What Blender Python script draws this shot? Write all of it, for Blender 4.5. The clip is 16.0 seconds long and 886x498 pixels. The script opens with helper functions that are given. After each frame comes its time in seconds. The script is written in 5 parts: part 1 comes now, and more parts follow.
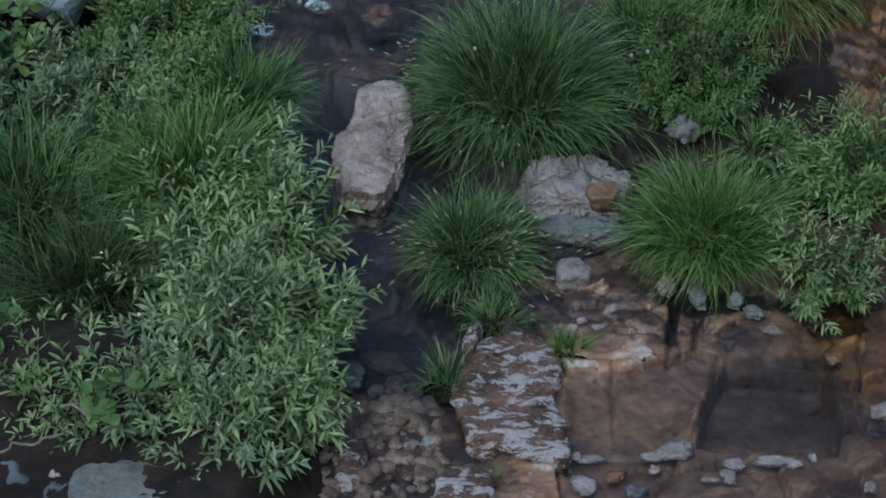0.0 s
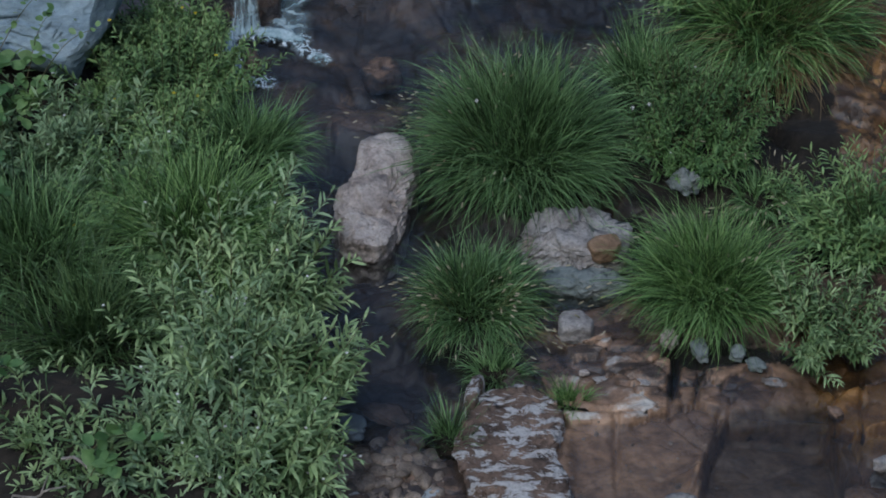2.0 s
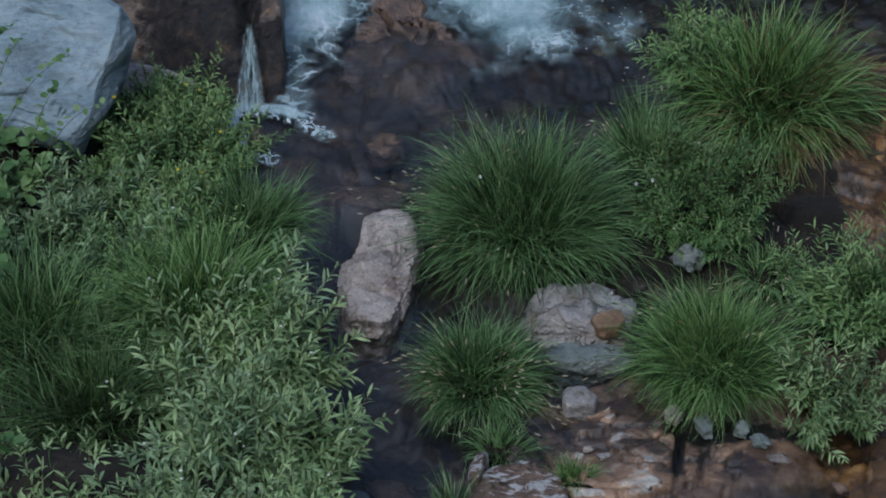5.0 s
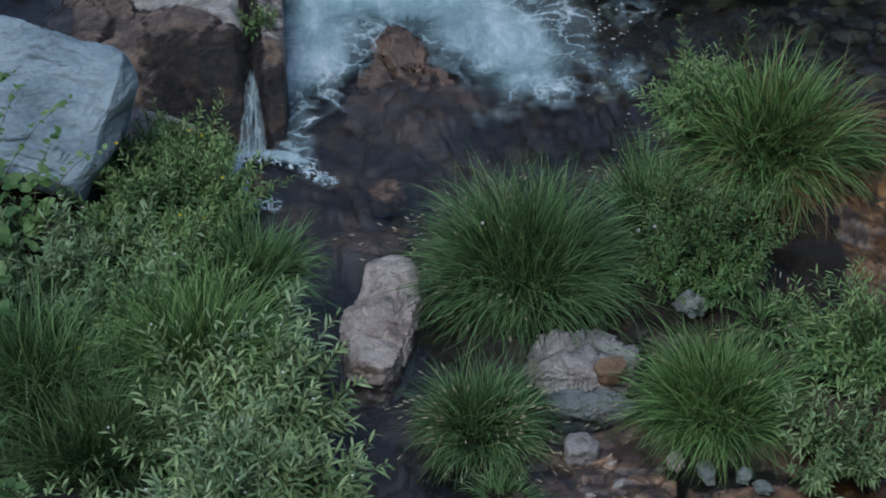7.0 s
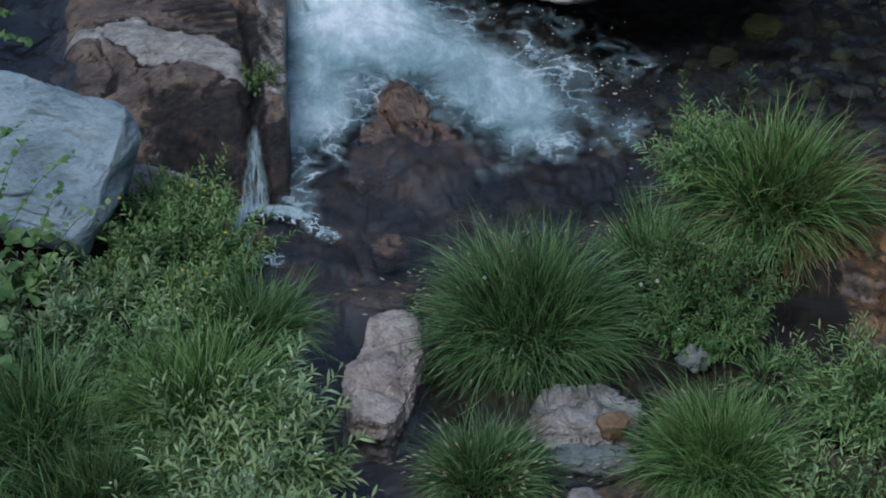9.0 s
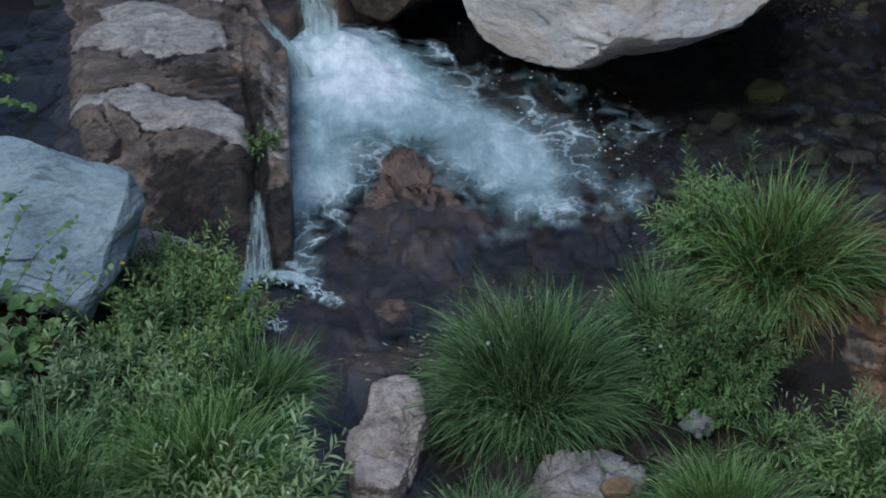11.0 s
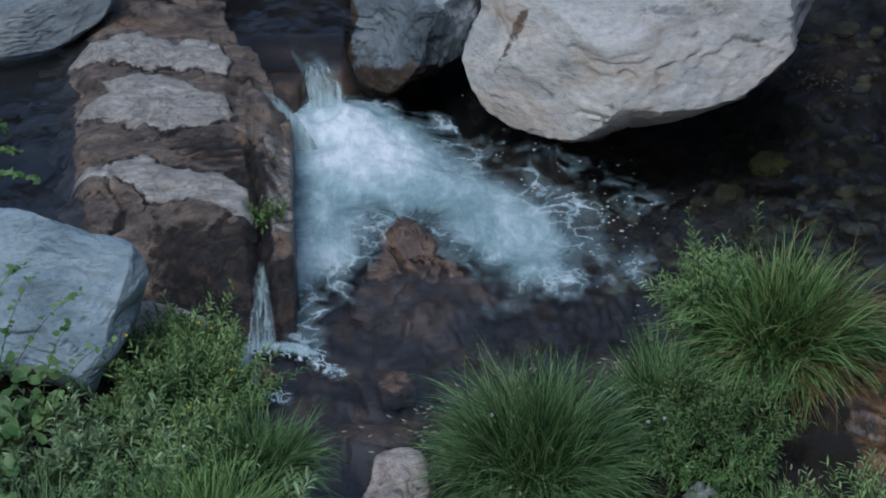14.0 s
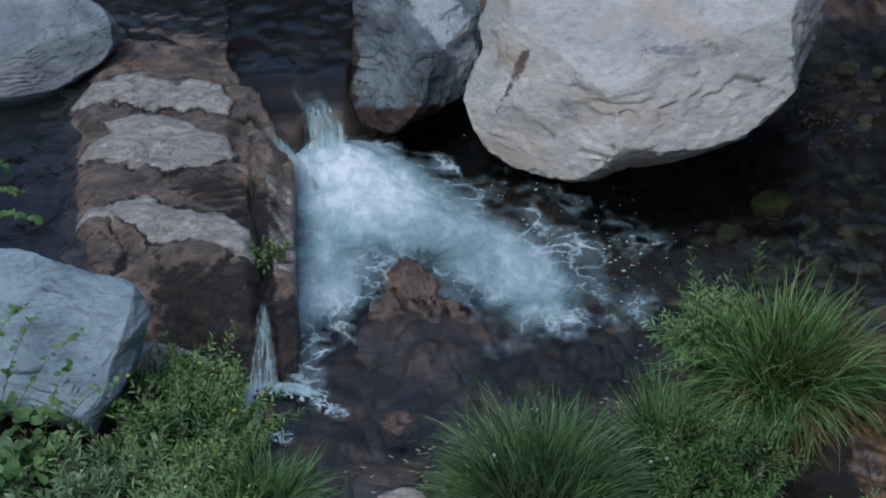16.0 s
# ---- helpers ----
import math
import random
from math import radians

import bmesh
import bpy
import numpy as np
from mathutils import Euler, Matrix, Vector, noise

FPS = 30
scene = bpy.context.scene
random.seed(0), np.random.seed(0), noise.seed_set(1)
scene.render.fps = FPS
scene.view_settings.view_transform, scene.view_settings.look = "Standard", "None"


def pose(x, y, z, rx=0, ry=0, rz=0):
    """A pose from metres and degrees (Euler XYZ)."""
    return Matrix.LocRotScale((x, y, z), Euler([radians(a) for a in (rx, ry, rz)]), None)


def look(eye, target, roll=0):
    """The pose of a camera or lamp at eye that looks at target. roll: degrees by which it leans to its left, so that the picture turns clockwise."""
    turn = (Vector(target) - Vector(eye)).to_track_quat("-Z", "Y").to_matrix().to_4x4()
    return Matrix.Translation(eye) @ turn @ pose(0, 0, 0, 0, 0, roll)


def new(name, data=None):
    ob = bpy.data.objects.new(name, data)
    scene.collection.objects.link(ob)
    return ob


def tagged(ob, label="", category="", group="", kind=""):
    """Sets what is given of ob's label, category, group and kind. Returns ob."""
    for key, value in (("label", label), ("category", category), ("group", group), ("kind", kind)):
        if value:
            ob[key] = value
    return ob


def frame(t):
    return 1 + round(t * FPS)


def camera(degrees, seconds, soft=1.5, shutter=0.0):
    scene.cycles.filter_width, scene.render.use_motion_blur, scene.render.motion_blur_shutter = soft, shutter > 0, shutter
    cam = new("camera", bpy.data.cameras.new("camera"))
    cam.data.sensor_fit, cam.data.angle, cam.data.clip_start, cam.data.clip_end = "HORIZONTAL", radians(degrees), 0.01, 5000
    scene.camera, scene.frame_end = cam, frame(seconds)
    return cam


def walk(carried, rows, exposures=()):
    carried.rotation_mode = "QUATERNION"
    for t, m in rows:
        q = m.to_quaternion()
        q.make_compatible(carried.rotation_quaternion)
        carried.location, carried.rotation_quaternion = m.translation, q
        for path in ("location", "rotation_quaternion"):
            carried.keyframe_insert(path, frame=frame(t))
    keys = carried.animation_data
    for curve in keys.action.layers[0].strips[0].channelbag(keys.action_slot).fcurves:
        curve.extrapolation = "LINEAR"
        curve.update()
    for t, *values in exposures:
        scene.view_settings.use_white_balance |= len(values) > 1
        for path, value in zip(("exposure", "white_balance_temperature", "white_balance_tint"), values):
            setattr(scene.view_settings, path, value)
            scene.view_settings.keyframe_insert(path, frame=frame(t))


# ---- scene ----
# ---- camera: stands on a high bank or bridge and tilts slowly up the stream ----
cam = camera(20.0, 16.0, soft=1.8)
walk(cam, [
    (0.0, pose(0, 0, 5.6, 48.022, -0.135, -0.118)),
    (0.5, pose(0, 0, 5.6, 48.345, -0.137, -0.106)),
    (1.0, pose(0, 0, 5.6, 48.661, -0.109, -0.110)),
    (1.5, pose(0, 0, 5.6, 48.946, -0.078, -0.114)),
    (2.0, pose(0, 0, 5.6, 49.215, -0.091, -0.098)),
    (2.5, pose(0, 0, 5.6, 49.440, -0.083, -0.083)),
    (3.0, pose(0, 0, 5.6, 49.722, -0.069, -0.083)),
    (3.5, pose(0, 0, 5.6, 50.088, -0.053, -0.074)),
    (4.0, pose(0, 0, 5.6, 50.423, -0.044, -0.063)),
    (6.5, pose(0, 0, 5.6, 51.688, 0.020, -0.039)),
    (7.0, pose(0, 0, 5.6, 52.000, 0.000, -0.000)),
    (7.5, pose(0, 0, 5.6, 52.336, 0.029, -0.001)),
    (8.0, pose(0, 0, 5.6, 52.610, 0.046, -0.005)),
    (8.5, pose(0, 0, 5.6, 52.922, 0.057, 0.007)),
    (11.0, pose(0, 0, 5.6, 54.734, 0.118, 0.073)),
    (11.5, pose(0, 0, 5.6, 55.170, 0.136, 0.092)),
    (12.0, pose(0, 0, 5.6, 55.487, 0.138, 0.103)),
    (12.5, pose(0, 0, 5.6, 55.724, 0.138, 0.120)),
    (13.0, pose(0, 0, 5.6, 55.911, 0.174, 0.108)),
    (13.5, pose(0, 0, 5.6, 56.135, 0.178, 0.118)),
    (14.0, pose(0, 0, 5.6, 56.374, 0.173, 0.137)),
    (14.5, pose(0, 0, 5.6, 56.587, 0.201, 0.128)),
    (15.0, pose(0, 0, 5.6, 56.823, 0.199, 0.145)),
    (15.5, pose(0, 0, 5.6, 57.058, 0.194, 0.162)),
    (16.0, pose(0, 0, 5.6, 57.286, 0.251, 0.137)),
], exposures=[(0.0, 0.64, 6180, 9), (16.0, 0.64, 6180, 9)])

# ---- light: open shade under a bright evening sky ----
world = bpy.data.worlds.new("world")
scene.world = world
world.use_nodes = True
wn = world.node_tree.nodes
sky = wn.new("ShaderNodeTexSky")
sky.sky_type = "NISHITA"
sky.sun_disc = False
sky.sun_elevation = radians(38)
sky.sun_rotation = radians(200)
sky.air_density, sky.dust_density, sky.ozone_density = 1.0, 2.0, 1.5
world.node_tree.links.new(sky.outputs["Color"], wn["Background"].inputs["Color"])
wn["Background"].inputs["Strength"].default_value = 0.15
sun_data = bpy.data.lights.new("sun", "SUN")
sun_data.energy = 0.9
sun_data.angle = radians(35)
sun_data.color = (0.93, 0.98, 1.0)
sun = new("sun", sun_data)
sun.matrix_world = look((0, 0, 0), (0.35, 0.55, -1.0))


# ---- materials ----
def mat(name):
    m = bpy.data.materials.new(name)
    m.use_nodes = True
    return m, m.node_tree.nodes, m.node_tree.links, m.node_tree.nodes["Principled BSDF"]


def ramp(nodes, links, src, stops):
    r = nodes.new("ShaderNodeValToRGB")
    el = r.color_ramp.elements
    while len(el) < len(stops):
        el.new(0.5)
    for e, (p, c) in zip(el, stops):
        e.position, e.color = p, (*c, 1) if len(c) == 3 else c
    links.new(src, r.inputs[0])
    return r.outputs[0]


def tex(nodes, links, scale, detail=6, rough=0.6, stretch=(1, 1, 1), distort=0.0, turn=(0, 0, 0), off=0.0):
    c = nodes.new("ShaderNodeNewGeometry")
    mp = nodes.new("ShaderNodeMapping")
    mp.inputs["Scale"].default_value = stretch
    mp.inputs["Rotation"].default_value = [radians(a) for a in turn]
    mp.inputs["Location"].default_value = (off, off * 0.7, off * 1.3)
    links.new(c.outputs["Position"], mp.inputs[0])
    n = nodes.new("ShaderNodeTexNoise")
    for k, v in (("Scale", scale), ("Detail", detail), ("Roughness", rough), ("Distortion", distort)):
        n.inputs[k].default_value = v
    links.new(mp.outputs[0], n.inputs["Vector"])
    return n.outputs["Fac"]


def mixc(nodes, links, fac, a, b, mode="MIX"):
    m = nodes.new("ShaderNodeMix")
    m.data_type, m.blend_type = "RGBA", mode
    for sock, v in ((m.inputs[0], fac), (m.inputs[6], a), (m.inputs[7], b)):
        if hasattr(v, "is_linked"):
            links.new(v, sock)
        else:
            sock.default_value = v if isinstance(v, (int, float)) else (*v, 1)
    return m.outputs[2]


def calc(nodes, links, op, a, b=0.0, c=0.0):
    m = nodes.new("ShaderNodeMath")
    m.operation = op
    for sock, v in zip(m.inputs, (a, b, c)):
        if hasattr(v, "is_linked"):
            links.new(v, sock)
        else:
            sock.default_value = v
    return m.outputs[0]


def bump(nodes, links, bsdf, heights):
    prev = None
    for h, strength, dist in heights:
        b = nodes.new("ShaderNodeBump")
        b.inputs["Strength"].default_value, b.inputs["Distance"].default_value = strength, dist
        links.new(h, b.inputs["Height"])
        if prev:
            links.new(prev, b.inputs["Normal"])
        prev = b.outputs["Normal"]
    links.new(prev, bsdf.inputs["Normal"])


def stone(name, dark, mid, light, scale=6.0, stretch=(1, 1, 1), turn=(0, 0, 0), stain=None, stain_at=0.6, rough=0.8,
          patch=None, patch_at=0.55, patch_scale=9.0, patch_stretch=(1, 1, 1), bumpy=1.0, off=0.0, masks=(), layered=False, grainy=0.8, veiny=1.0):
    """Rock: grain over broad tone, optional coloured stains and pale crust."""
    m, n, l, b = mat(name)
    broad = tex(n, l, scale, 8, 0.62, stretch, 0.4, turn, off)
    fine = tex(n, l, scale * 9, 5, 0.65, stretch, 0, turn, off + 3)
    speck = tex(n, l, 160, 3, 0.6, off=off)
    col = ramp(n, l, broad, [(0.3, dark), (0.5, mid), (0.72, light)])
    grain = ramp(n, l, fine, [(0.25, (0.45, 0.45, 0.45)), (0.5, (1, 1, 1)), (0.78, (1.35, 1.32, 1.3))])
    col = mixc(n, l, grainy, col, grain, "MULTIPLY")
    if stain:
        s = tex(n, l, scale * 0.7, 7, 0.65, stretch, 0.8, turn, off + 11)
        f = ramp(n, l, s, [(stain_at - 0.05, (0, 0, 0)), (stain_at + 0.08, (1, 1, 1))])
        col = mixc(n, l, calc(n, l, "MULTIPLY", f, 0.8), col, stain)
    vein = calc(n, l, "ABSOLUTE", calc(n, l, "SUBTRACT", tex(n, l, scale * 1.3, 5, 0.6, stretch, 0.6, turn, off + 31), 0.5))
    vein = ramp(n, l, vein, [(0.0, (0.4, 0.37, 0.35)), (0.012, (1, 1, 1))])
    some = ramp(n, l, tex(n, l, scale * 0.8, 2, off=off + 41), [(0.42, (0, 0, 0)), (0.6, (1, 1, 1))])
    col = mixc(n, l, calc(n, l, "MULTIPLY", some, veiny), col, mixc(n, l, 1.0, col, vein, "MULTIPLY"))
    pits = ramp(n, l, tex(n, l, 75, 4, 0.7, stretch, 0.4, turn, off + 51), [(0.30, (0.42, 0.4, 0.38)), (0.40, (1, 1, 1))])
    col = mixc(n, l, 0.75, col, pits, "MULTIPLY")
    hs = [(vein, 0.4 * bumpy * veiny, 0.006), (broad, 0.55 * bumpy, 0.03), (fine, 0.6 * bumpy, 0.008), (speck, 0.35, 0.002)]
    if patch:
        s = tex(n, l, patch_scale, 9, 0.72, patch_stretch, 0.5, turn, off + 5)
        f = ramp(n, l, s, [(patch_at, (0, 0, 0)), (patch_at + 0.025, (1, 1, 1))])
        pc = mixc(n, l, 0.7, patch, grain, "MULTIPLY")
        col = mixc(n, l, f, col, pc)
        hs.append((f, 0.5, 0.006))
        rr = n.new("ShaderNodeMapRange")
        rr.inputs["To Min"].default_value, rr.inputs["To Max"].default_value = rough, 0.9
        l.new(f, rr.inputs[0])
        l.new(rr.outputs[0], b.inputs["Roughness"])
    else:
        b.inputs["Roughness"].default_value = rough
    for layer, shade, shine in masks:
        a = n.new("ShaderNodeAttribute")
        a.attribute_name = layer
        s = tex(n, l, scale * 2.4, 10, 0.74, stretch, 0.5, turn, off + 8)
        f = calc(n, l, "MULTIPLY_ADD", calc(n, l, "SUBTRACT", s, 0.5), 1.6, a.outputs["Fac"])
        f = ramp(n, l, f, [(0.42, (0, 0, 0)), (0.58, (1, 1, 1))])
        tone = ramp(n, l, tex(n, l, scale * 2.2, 6, 0.65, stretch, 0.3, turn, off + 19), [(0.3, shade[0]), (0.5, shade[1]), (0.72, shade[2])])
        col = mixc(n, l, f, col, mixc(n, l, grainy, tone, grain, "MULTIPLY"))
        rr = n.new("ShaderNodeMapRange")
        rr.inputs["To Min"].default_value, rr.inputs["To Max"].default_value = rough, shine
        l.new(f, rr.inputs[0])
        l.new(rr.outputs[0], b.inputs["Roughness"])
    if layered:
        a = n.new("ShaderNodeAttribute")
        a.attribute_name = "plate"
        col = mixc(n, l, 0.85, col, ramp(n, l, a.outputs["Fac"], [(0.1, (0.5, 0.48, 0.54)), (0.4, (0.85, 0.83, 0.83)), (0.65, (1.1, 1.06, 1.0)), (0.95, (1.4, 1.32, 1.2))]), "MULTIPLY")
    l.new(col, b.inputs["Base Color"])
    b.inputs["Specular IOR Level"].default_value = 0.5 if rough < 0.5 else 0.2
    bump(n, l, b, hs)
    return m


def leafy(name, dark, mid, light, rough=0.5, gloss=0.3, vary=0.42):
    """Leaves and blades: every leaf a tone of its own, a little light passes through."""
    m, n, l, b = mat(name)
    g = n.new("ShaderNodeNewGeometry")
    oi = n.new("ShaderNodeObjectInfo")
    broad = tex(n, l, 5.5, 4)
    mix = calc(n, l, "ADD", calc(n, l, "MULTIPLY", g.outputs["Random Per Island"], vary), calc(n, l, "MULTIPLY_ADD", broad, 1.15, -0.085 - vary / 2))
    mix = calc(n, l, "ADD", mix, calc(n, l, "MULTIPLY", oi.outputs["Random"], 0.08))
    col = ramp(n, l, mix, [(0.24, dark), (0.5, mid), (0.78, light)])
    # Paler tips: new growth, with inner shade imitated by the darker lower colour.
    young_lit = n.new("ShaderNodeAttribute")
    young_lit.attribute_name = "young_lit"
    col = mixc(n, l, calc(n, l, "MULTIPLY", young_lit.outputs["Fac"], 0.85), col, (1.06 * light[0], 1.06 * light[1], 1.06 * light[2]))
    col = mixc(n, l, 0.35, col, ramp(n, l, tex(n, l, 60, 3), [(0.3, (0.6, 0.6, 0.6)), (0.7, (1.2, 1.2, 1.2))]), "MULTIPLY")
    l.new(col, b.inputs["Base Color"])
    b.inputs["Roughness"].default_value = rough
    b.inputs["Specular IOR Level"].default_value = gloss
    t = n.new("ShaderNodeBsdfTranslucent")
    l.new(mixc(n, l, 0.5, col, (0.14, 0.26, 0.07)), t.inputs["Color"])
    ms = n.new("ShaderNodeMixShader")
    ms.inputs[0].default_value = 0.16
    l.new(b.outputs[0], ms.inputs[1])
    l.new(t.outputs[0], ms.inputs[2])
    l.new(ms.outputs[0], n["Material Output"].inputs[0])
    return m


def water_mat(name, murk, ripple, scale, rough=0.03):
    """Clear stream water: swallows light with depth, mirrors by Fresnel."""
    m, n, l, b = mat(name)
    n.remove(b)
    dep = n.new("ShaderNodeAttribute")
    dep.attribute_name = "depth"
    cc = n.new("ShaderNodeCombineColor")
    for k, v in enumerate(murk):
        l.new(calc(n, l, "POWER", 2.718, calc(n, l, "MULTIPLY", dep.outputs["Fac"], -v)), cc.inputs[k])
    tr = n.new("ShaderNodeBsdfTransparent")
    l.new(cc.outputs[0], tr.inputs[0])
    gl = n.new("ShaderNodeBsdfGlossy")
    gl.inputs["Roughness"].default_value = rough
    bp = n.new("ShaderNodeBump")
    bp.inputs["Strength"].default_value, bp.inputs["Distance"].default_value = ripple, 0.02
    l.new(tex(n, l, scale, 4, 0.55, (1, 0.6, 1), 0.6), bp.inputs["Height"])
    l.new(bp.outputs[0], gl.inputs["Normal"])
    fr = n.new("ShaderNodeFresnel")
    fr.inputs["IOR"].default_value = 1.45
    l.new(bp.outputs[0], fr.inputs["Normal"])
    ms = n.new("ShaderNodeMixShader")
    l.new(fr.outputs[0], ms.inputs[0])
    l.new(tr.outputs[0], ms.inputs[1])
    l.new(gl.outputs[0], ms.inputs[2])
    l.new(ms.outputs[0], n["Material Output"].inputs[0])
    return m


def foam_mat(name, lace=8.0, stretch=(1, 0.8, 1), turn=(0, 0, 0), white=0.0, thin=0.0, threads=0.85):
    """Churned water: milky teal body with white froth; the 'froth' layer thins it out to lace."""
    m, n, l, b = mat(name)
    at = n.new("ShaderNodeAttribute")
    at.attribute_name = "froth"
    d = at.outputs["Fac"]
    geo = n.new("ShaderNodeNewGeometry")
    warp = n.new("ShaderNodeTexNoise")
    warp.inputs["Scale"].default_value, warp.inputs["Detail"].default_value = lace * 0.8, 5
    l.new(geo.outputs["Position"], warp.inputs["Vector"])
    bent = n.new("ShaderNodeVectorMath")
    bent.operation = "MULTIPLY_ADD"
    l.new(warp.outputs["Color"], bent.inputs[0])
    bent.inputs[1].default_value = (3.0 / lace,) * 3
    l.new(geo.outputs["Position"], bent.inputs[2])
    mp = n.new("ShaderNodeMapping")
    mp.inputs["Scale"].default_value = stretch
    mp.inputs["Rotation"].default_value = [radians(a) for a in turn]
    l.new(bent.outputs[0], mp.inputs[0])
    cells = n.new("ShaderNodeTexVoronoi")
    cells.feature = "DISTANCE_TO_EDGE"
    cells.inputs["Scale"].default_value = lace
    l.new(mp.outputs[0], cells.inputs["Vector"])
    ragged = tex(n, l, lace * 4, 5, 0.65, stretch, 0.6, turn, 9)
    rim = calc(n, l, "ADD", cells.outputs["Distance"], calc(n, l, "MULTIPLY_ADD", ragged, 0.28, -0.14))
    ridge = ramp(n, l, rim, [(0.0, (1, 1, 1)), (0.05, (0.7, 0.7, 0.7)), (0.21, (0, 0, 0))])
    soft = tex(n, l, lace * 0.6, 9, 0.66, stretch, 0.7, turn, 4)
    body = calc(n, l, "MULTIPLY_ADD", d, 1.7, -0.5 - thin)
    body = calc(n, l, "ADD", body, calc(n, l, "MULTIPLY", calc(n, l, "SUBTRACT", soft, 0.5), 1.2))
    body = calc(n, l, "MINIMUM", calc(n, l, "MAXIMUM", body, 0.0), 1.0)
    some = calc(n, l, "MULTIPLY_ADD", calc(n, l, "SUBTRACT", soft, 0.5), 3.0, 0.55)
    reach = n.new("ShaderNodeMapRange")
    reach.inputs["From Min"].default_value, reach.inputs["From Max"].default_value = 0.05, 0.5
    l.new(d, reach.inputs[0])
    some = calc(n, l, "MINIMUM", calc(n, l, "MAXIMUM", calc(n, l, "ADD", some, calc(n, l, "MULTIPLY_ADD", reach.outputs[0], 0.9, -0.6)), 0.0), 1.0)
    thread = calc(n, l, "MULTIPLY", calc(n, l, "MULTIPLY", ridge, some), threads)
    a = calc(n, l, "MAXIMUM", body, calc(n, l, "MULTIPLY", thread, calc(n, l, "MINIMUM", calc(n, l, "MULTIPLY", reach.outputs[0], 2.0), 1.0)))
    alpha = ramp(n, l, a, [(0.02, (0, 0, 0)), (0.6, (0.8, 0.8, 0.8)), (1.0, (0.97, 0.97, 0.97))])
    w = calc(n, l, "ADD", calc(n, l, "MULTIPLY_ADD", calc(n, l, "MAXIMUM", calc(n, l, "SUBTRACT", d, 0.8), 0.0), 0.85, white), calc(n, l, "MULTIPLY", thread, calc(n, l, "MAXIMUM", calc(n, l, "MULTIPLY_ADD", d, -0.75, 0.72), 0.06)))
    w = calc(n, l, "ADD", w, calc(n, l, "MULTIPLY_ADD", calc(n, l, "SUBTRACT", soft, 0.5), 1.2, 0.30))
    streak = tex(n, l, lace * 3.0, 6, 0.7, (stretch[0], stretch[1] * 0.5, stretch[2]), 0.8, turn, 14)
    w = calc(n, l, "ADD", w, calc(n, l, "MULTIPLY", calc(n, l, "SUBTRACT", streak, 0.5), 0.9))
    col = ramp(n, l, w, [(0.05, (0.13, 0.205, 0.225)), (0.36, (0.25, 0.375, 0.40)), (0.64, (0.42, 0.55, 0.58)), (0.98, (0.76, 0.82, 0.85))])
    l.new(col, b.inputs["Base Color"])
    b.inputs["Roughness"].default_value = 0.45
    bump(n, l, b, [(soft, 0.4, 0.04), (ragged, 0.3, 0.01)])
    tr = n.new("ShaderNodeBsdfTransparent")
    ms = n.new("ShaderNodeMixShader")
    l.new(alpha, ms.inputs[0])
    l.new(tr.outputs[0], ms.inputs[1])
    l.new(b.outputs[0], ms.inputs[2])
    l.new(ms.outputs[0], n["Material Output"].inputs[0])
    return m


BED = stone("wet_bedrock", (0.02, 0.017, 0.016), (0.06, 0.044, 0.036), (0.14, 0.09, 0.06), 3.6, (1, 1.3, 1), rough=0.4, off=1, layered=True, masks=(
    ("rust", ((0.075, 0.048, 0.032), (0.21, 0.132, 0.086), (0.34, 0.225, 0.15)), 0.4),
    ("ochre", ((0.045, 0.022, 0.008), (0.17, 0.085, 0.025), (0.32, 0.18, 0.06)), 0.5),
    ("crust", ((0.22, 0.21, 0.20), (0.34, 0.33, 0.32), (0.46, 0.45, 0.43)), 0.85),
    ("joint", ((0.008, 0.007, 0.006), (0.02, 0.015, 0.012), (0.05, 0.035, 0.026)), 0.5),
    ("soil_shade", ((0.006, 0.0055, 0.004), (0.015, 0.012, 0.009), (0.035, 0.027, 0.019)), 0.95)))
LEDGE = stone("wet_ledge_rock", (0.05, 0.045, 0.046), (0.185, 0.15, 0.132), (0.40, 0.30, 0.23), 6.5, (1, 1.9, 2), stain=(0.022, 0.023, 0.028),
              stain_at=0.60, rough=0.33, off=2, bumpy=2.4, masks=(
    ("joint", ((0.008, 0.007, 0.007), (0.02, 0.016, 0.014), (0.05, 0.035, 0.026)), 0.5),
    ("orange", ((0.13, 0.07, 0.035), (0.27, 0.15, 0.08), (0.40, 0.25, 0.15)), 0.6),
    ("dry", ((0.26, 0.245, 0.23), (0.45, 0.43, 0.405), (0.64, 0.62, 0.585)), 0.85),
    ("wet", ((0.010, 0.010, 0.012), (0.03, 0.027, 0.027), (0.11, 0.07, 0.045)), 0.3)))
BLUE = stone("blue_grey_slate", (0.15, 0.205, 0.242), (0.25, 0.335, 0.385), (0.36, 0.44, 0.485), 4, (1, 1, 2.5), (20, 15, 0), stain=(0.12, 0.14, 0.15), stain_at=0.66, off=4, grainy=0.5, bumpy=1.1, veiny=0.5)
BIG = stone("pale_granite", (0.32, 0.332, 0.338), (0.465, 0.467, 0.455), (0.60, 0.585, 0.56), 3.2, (1, 1, 2.0), (10, 12, 0), stain=(0.45, 0.385, 0.325), stain_at=0.54, off=5, grainy=0.55, bumpy=1.25, veiny=0.25,
            masks=(("mark", ((0.10, 0.075, 0.06), (0.16, 0.12, 0.10), (0.22, 0.18, 0.15)), 0.85), ("damp_shade", ((0.15, 0.16, 0.165), (0.22, 0.225, 0.23), (0.30, 0.30, 0.30)), 0.8)))
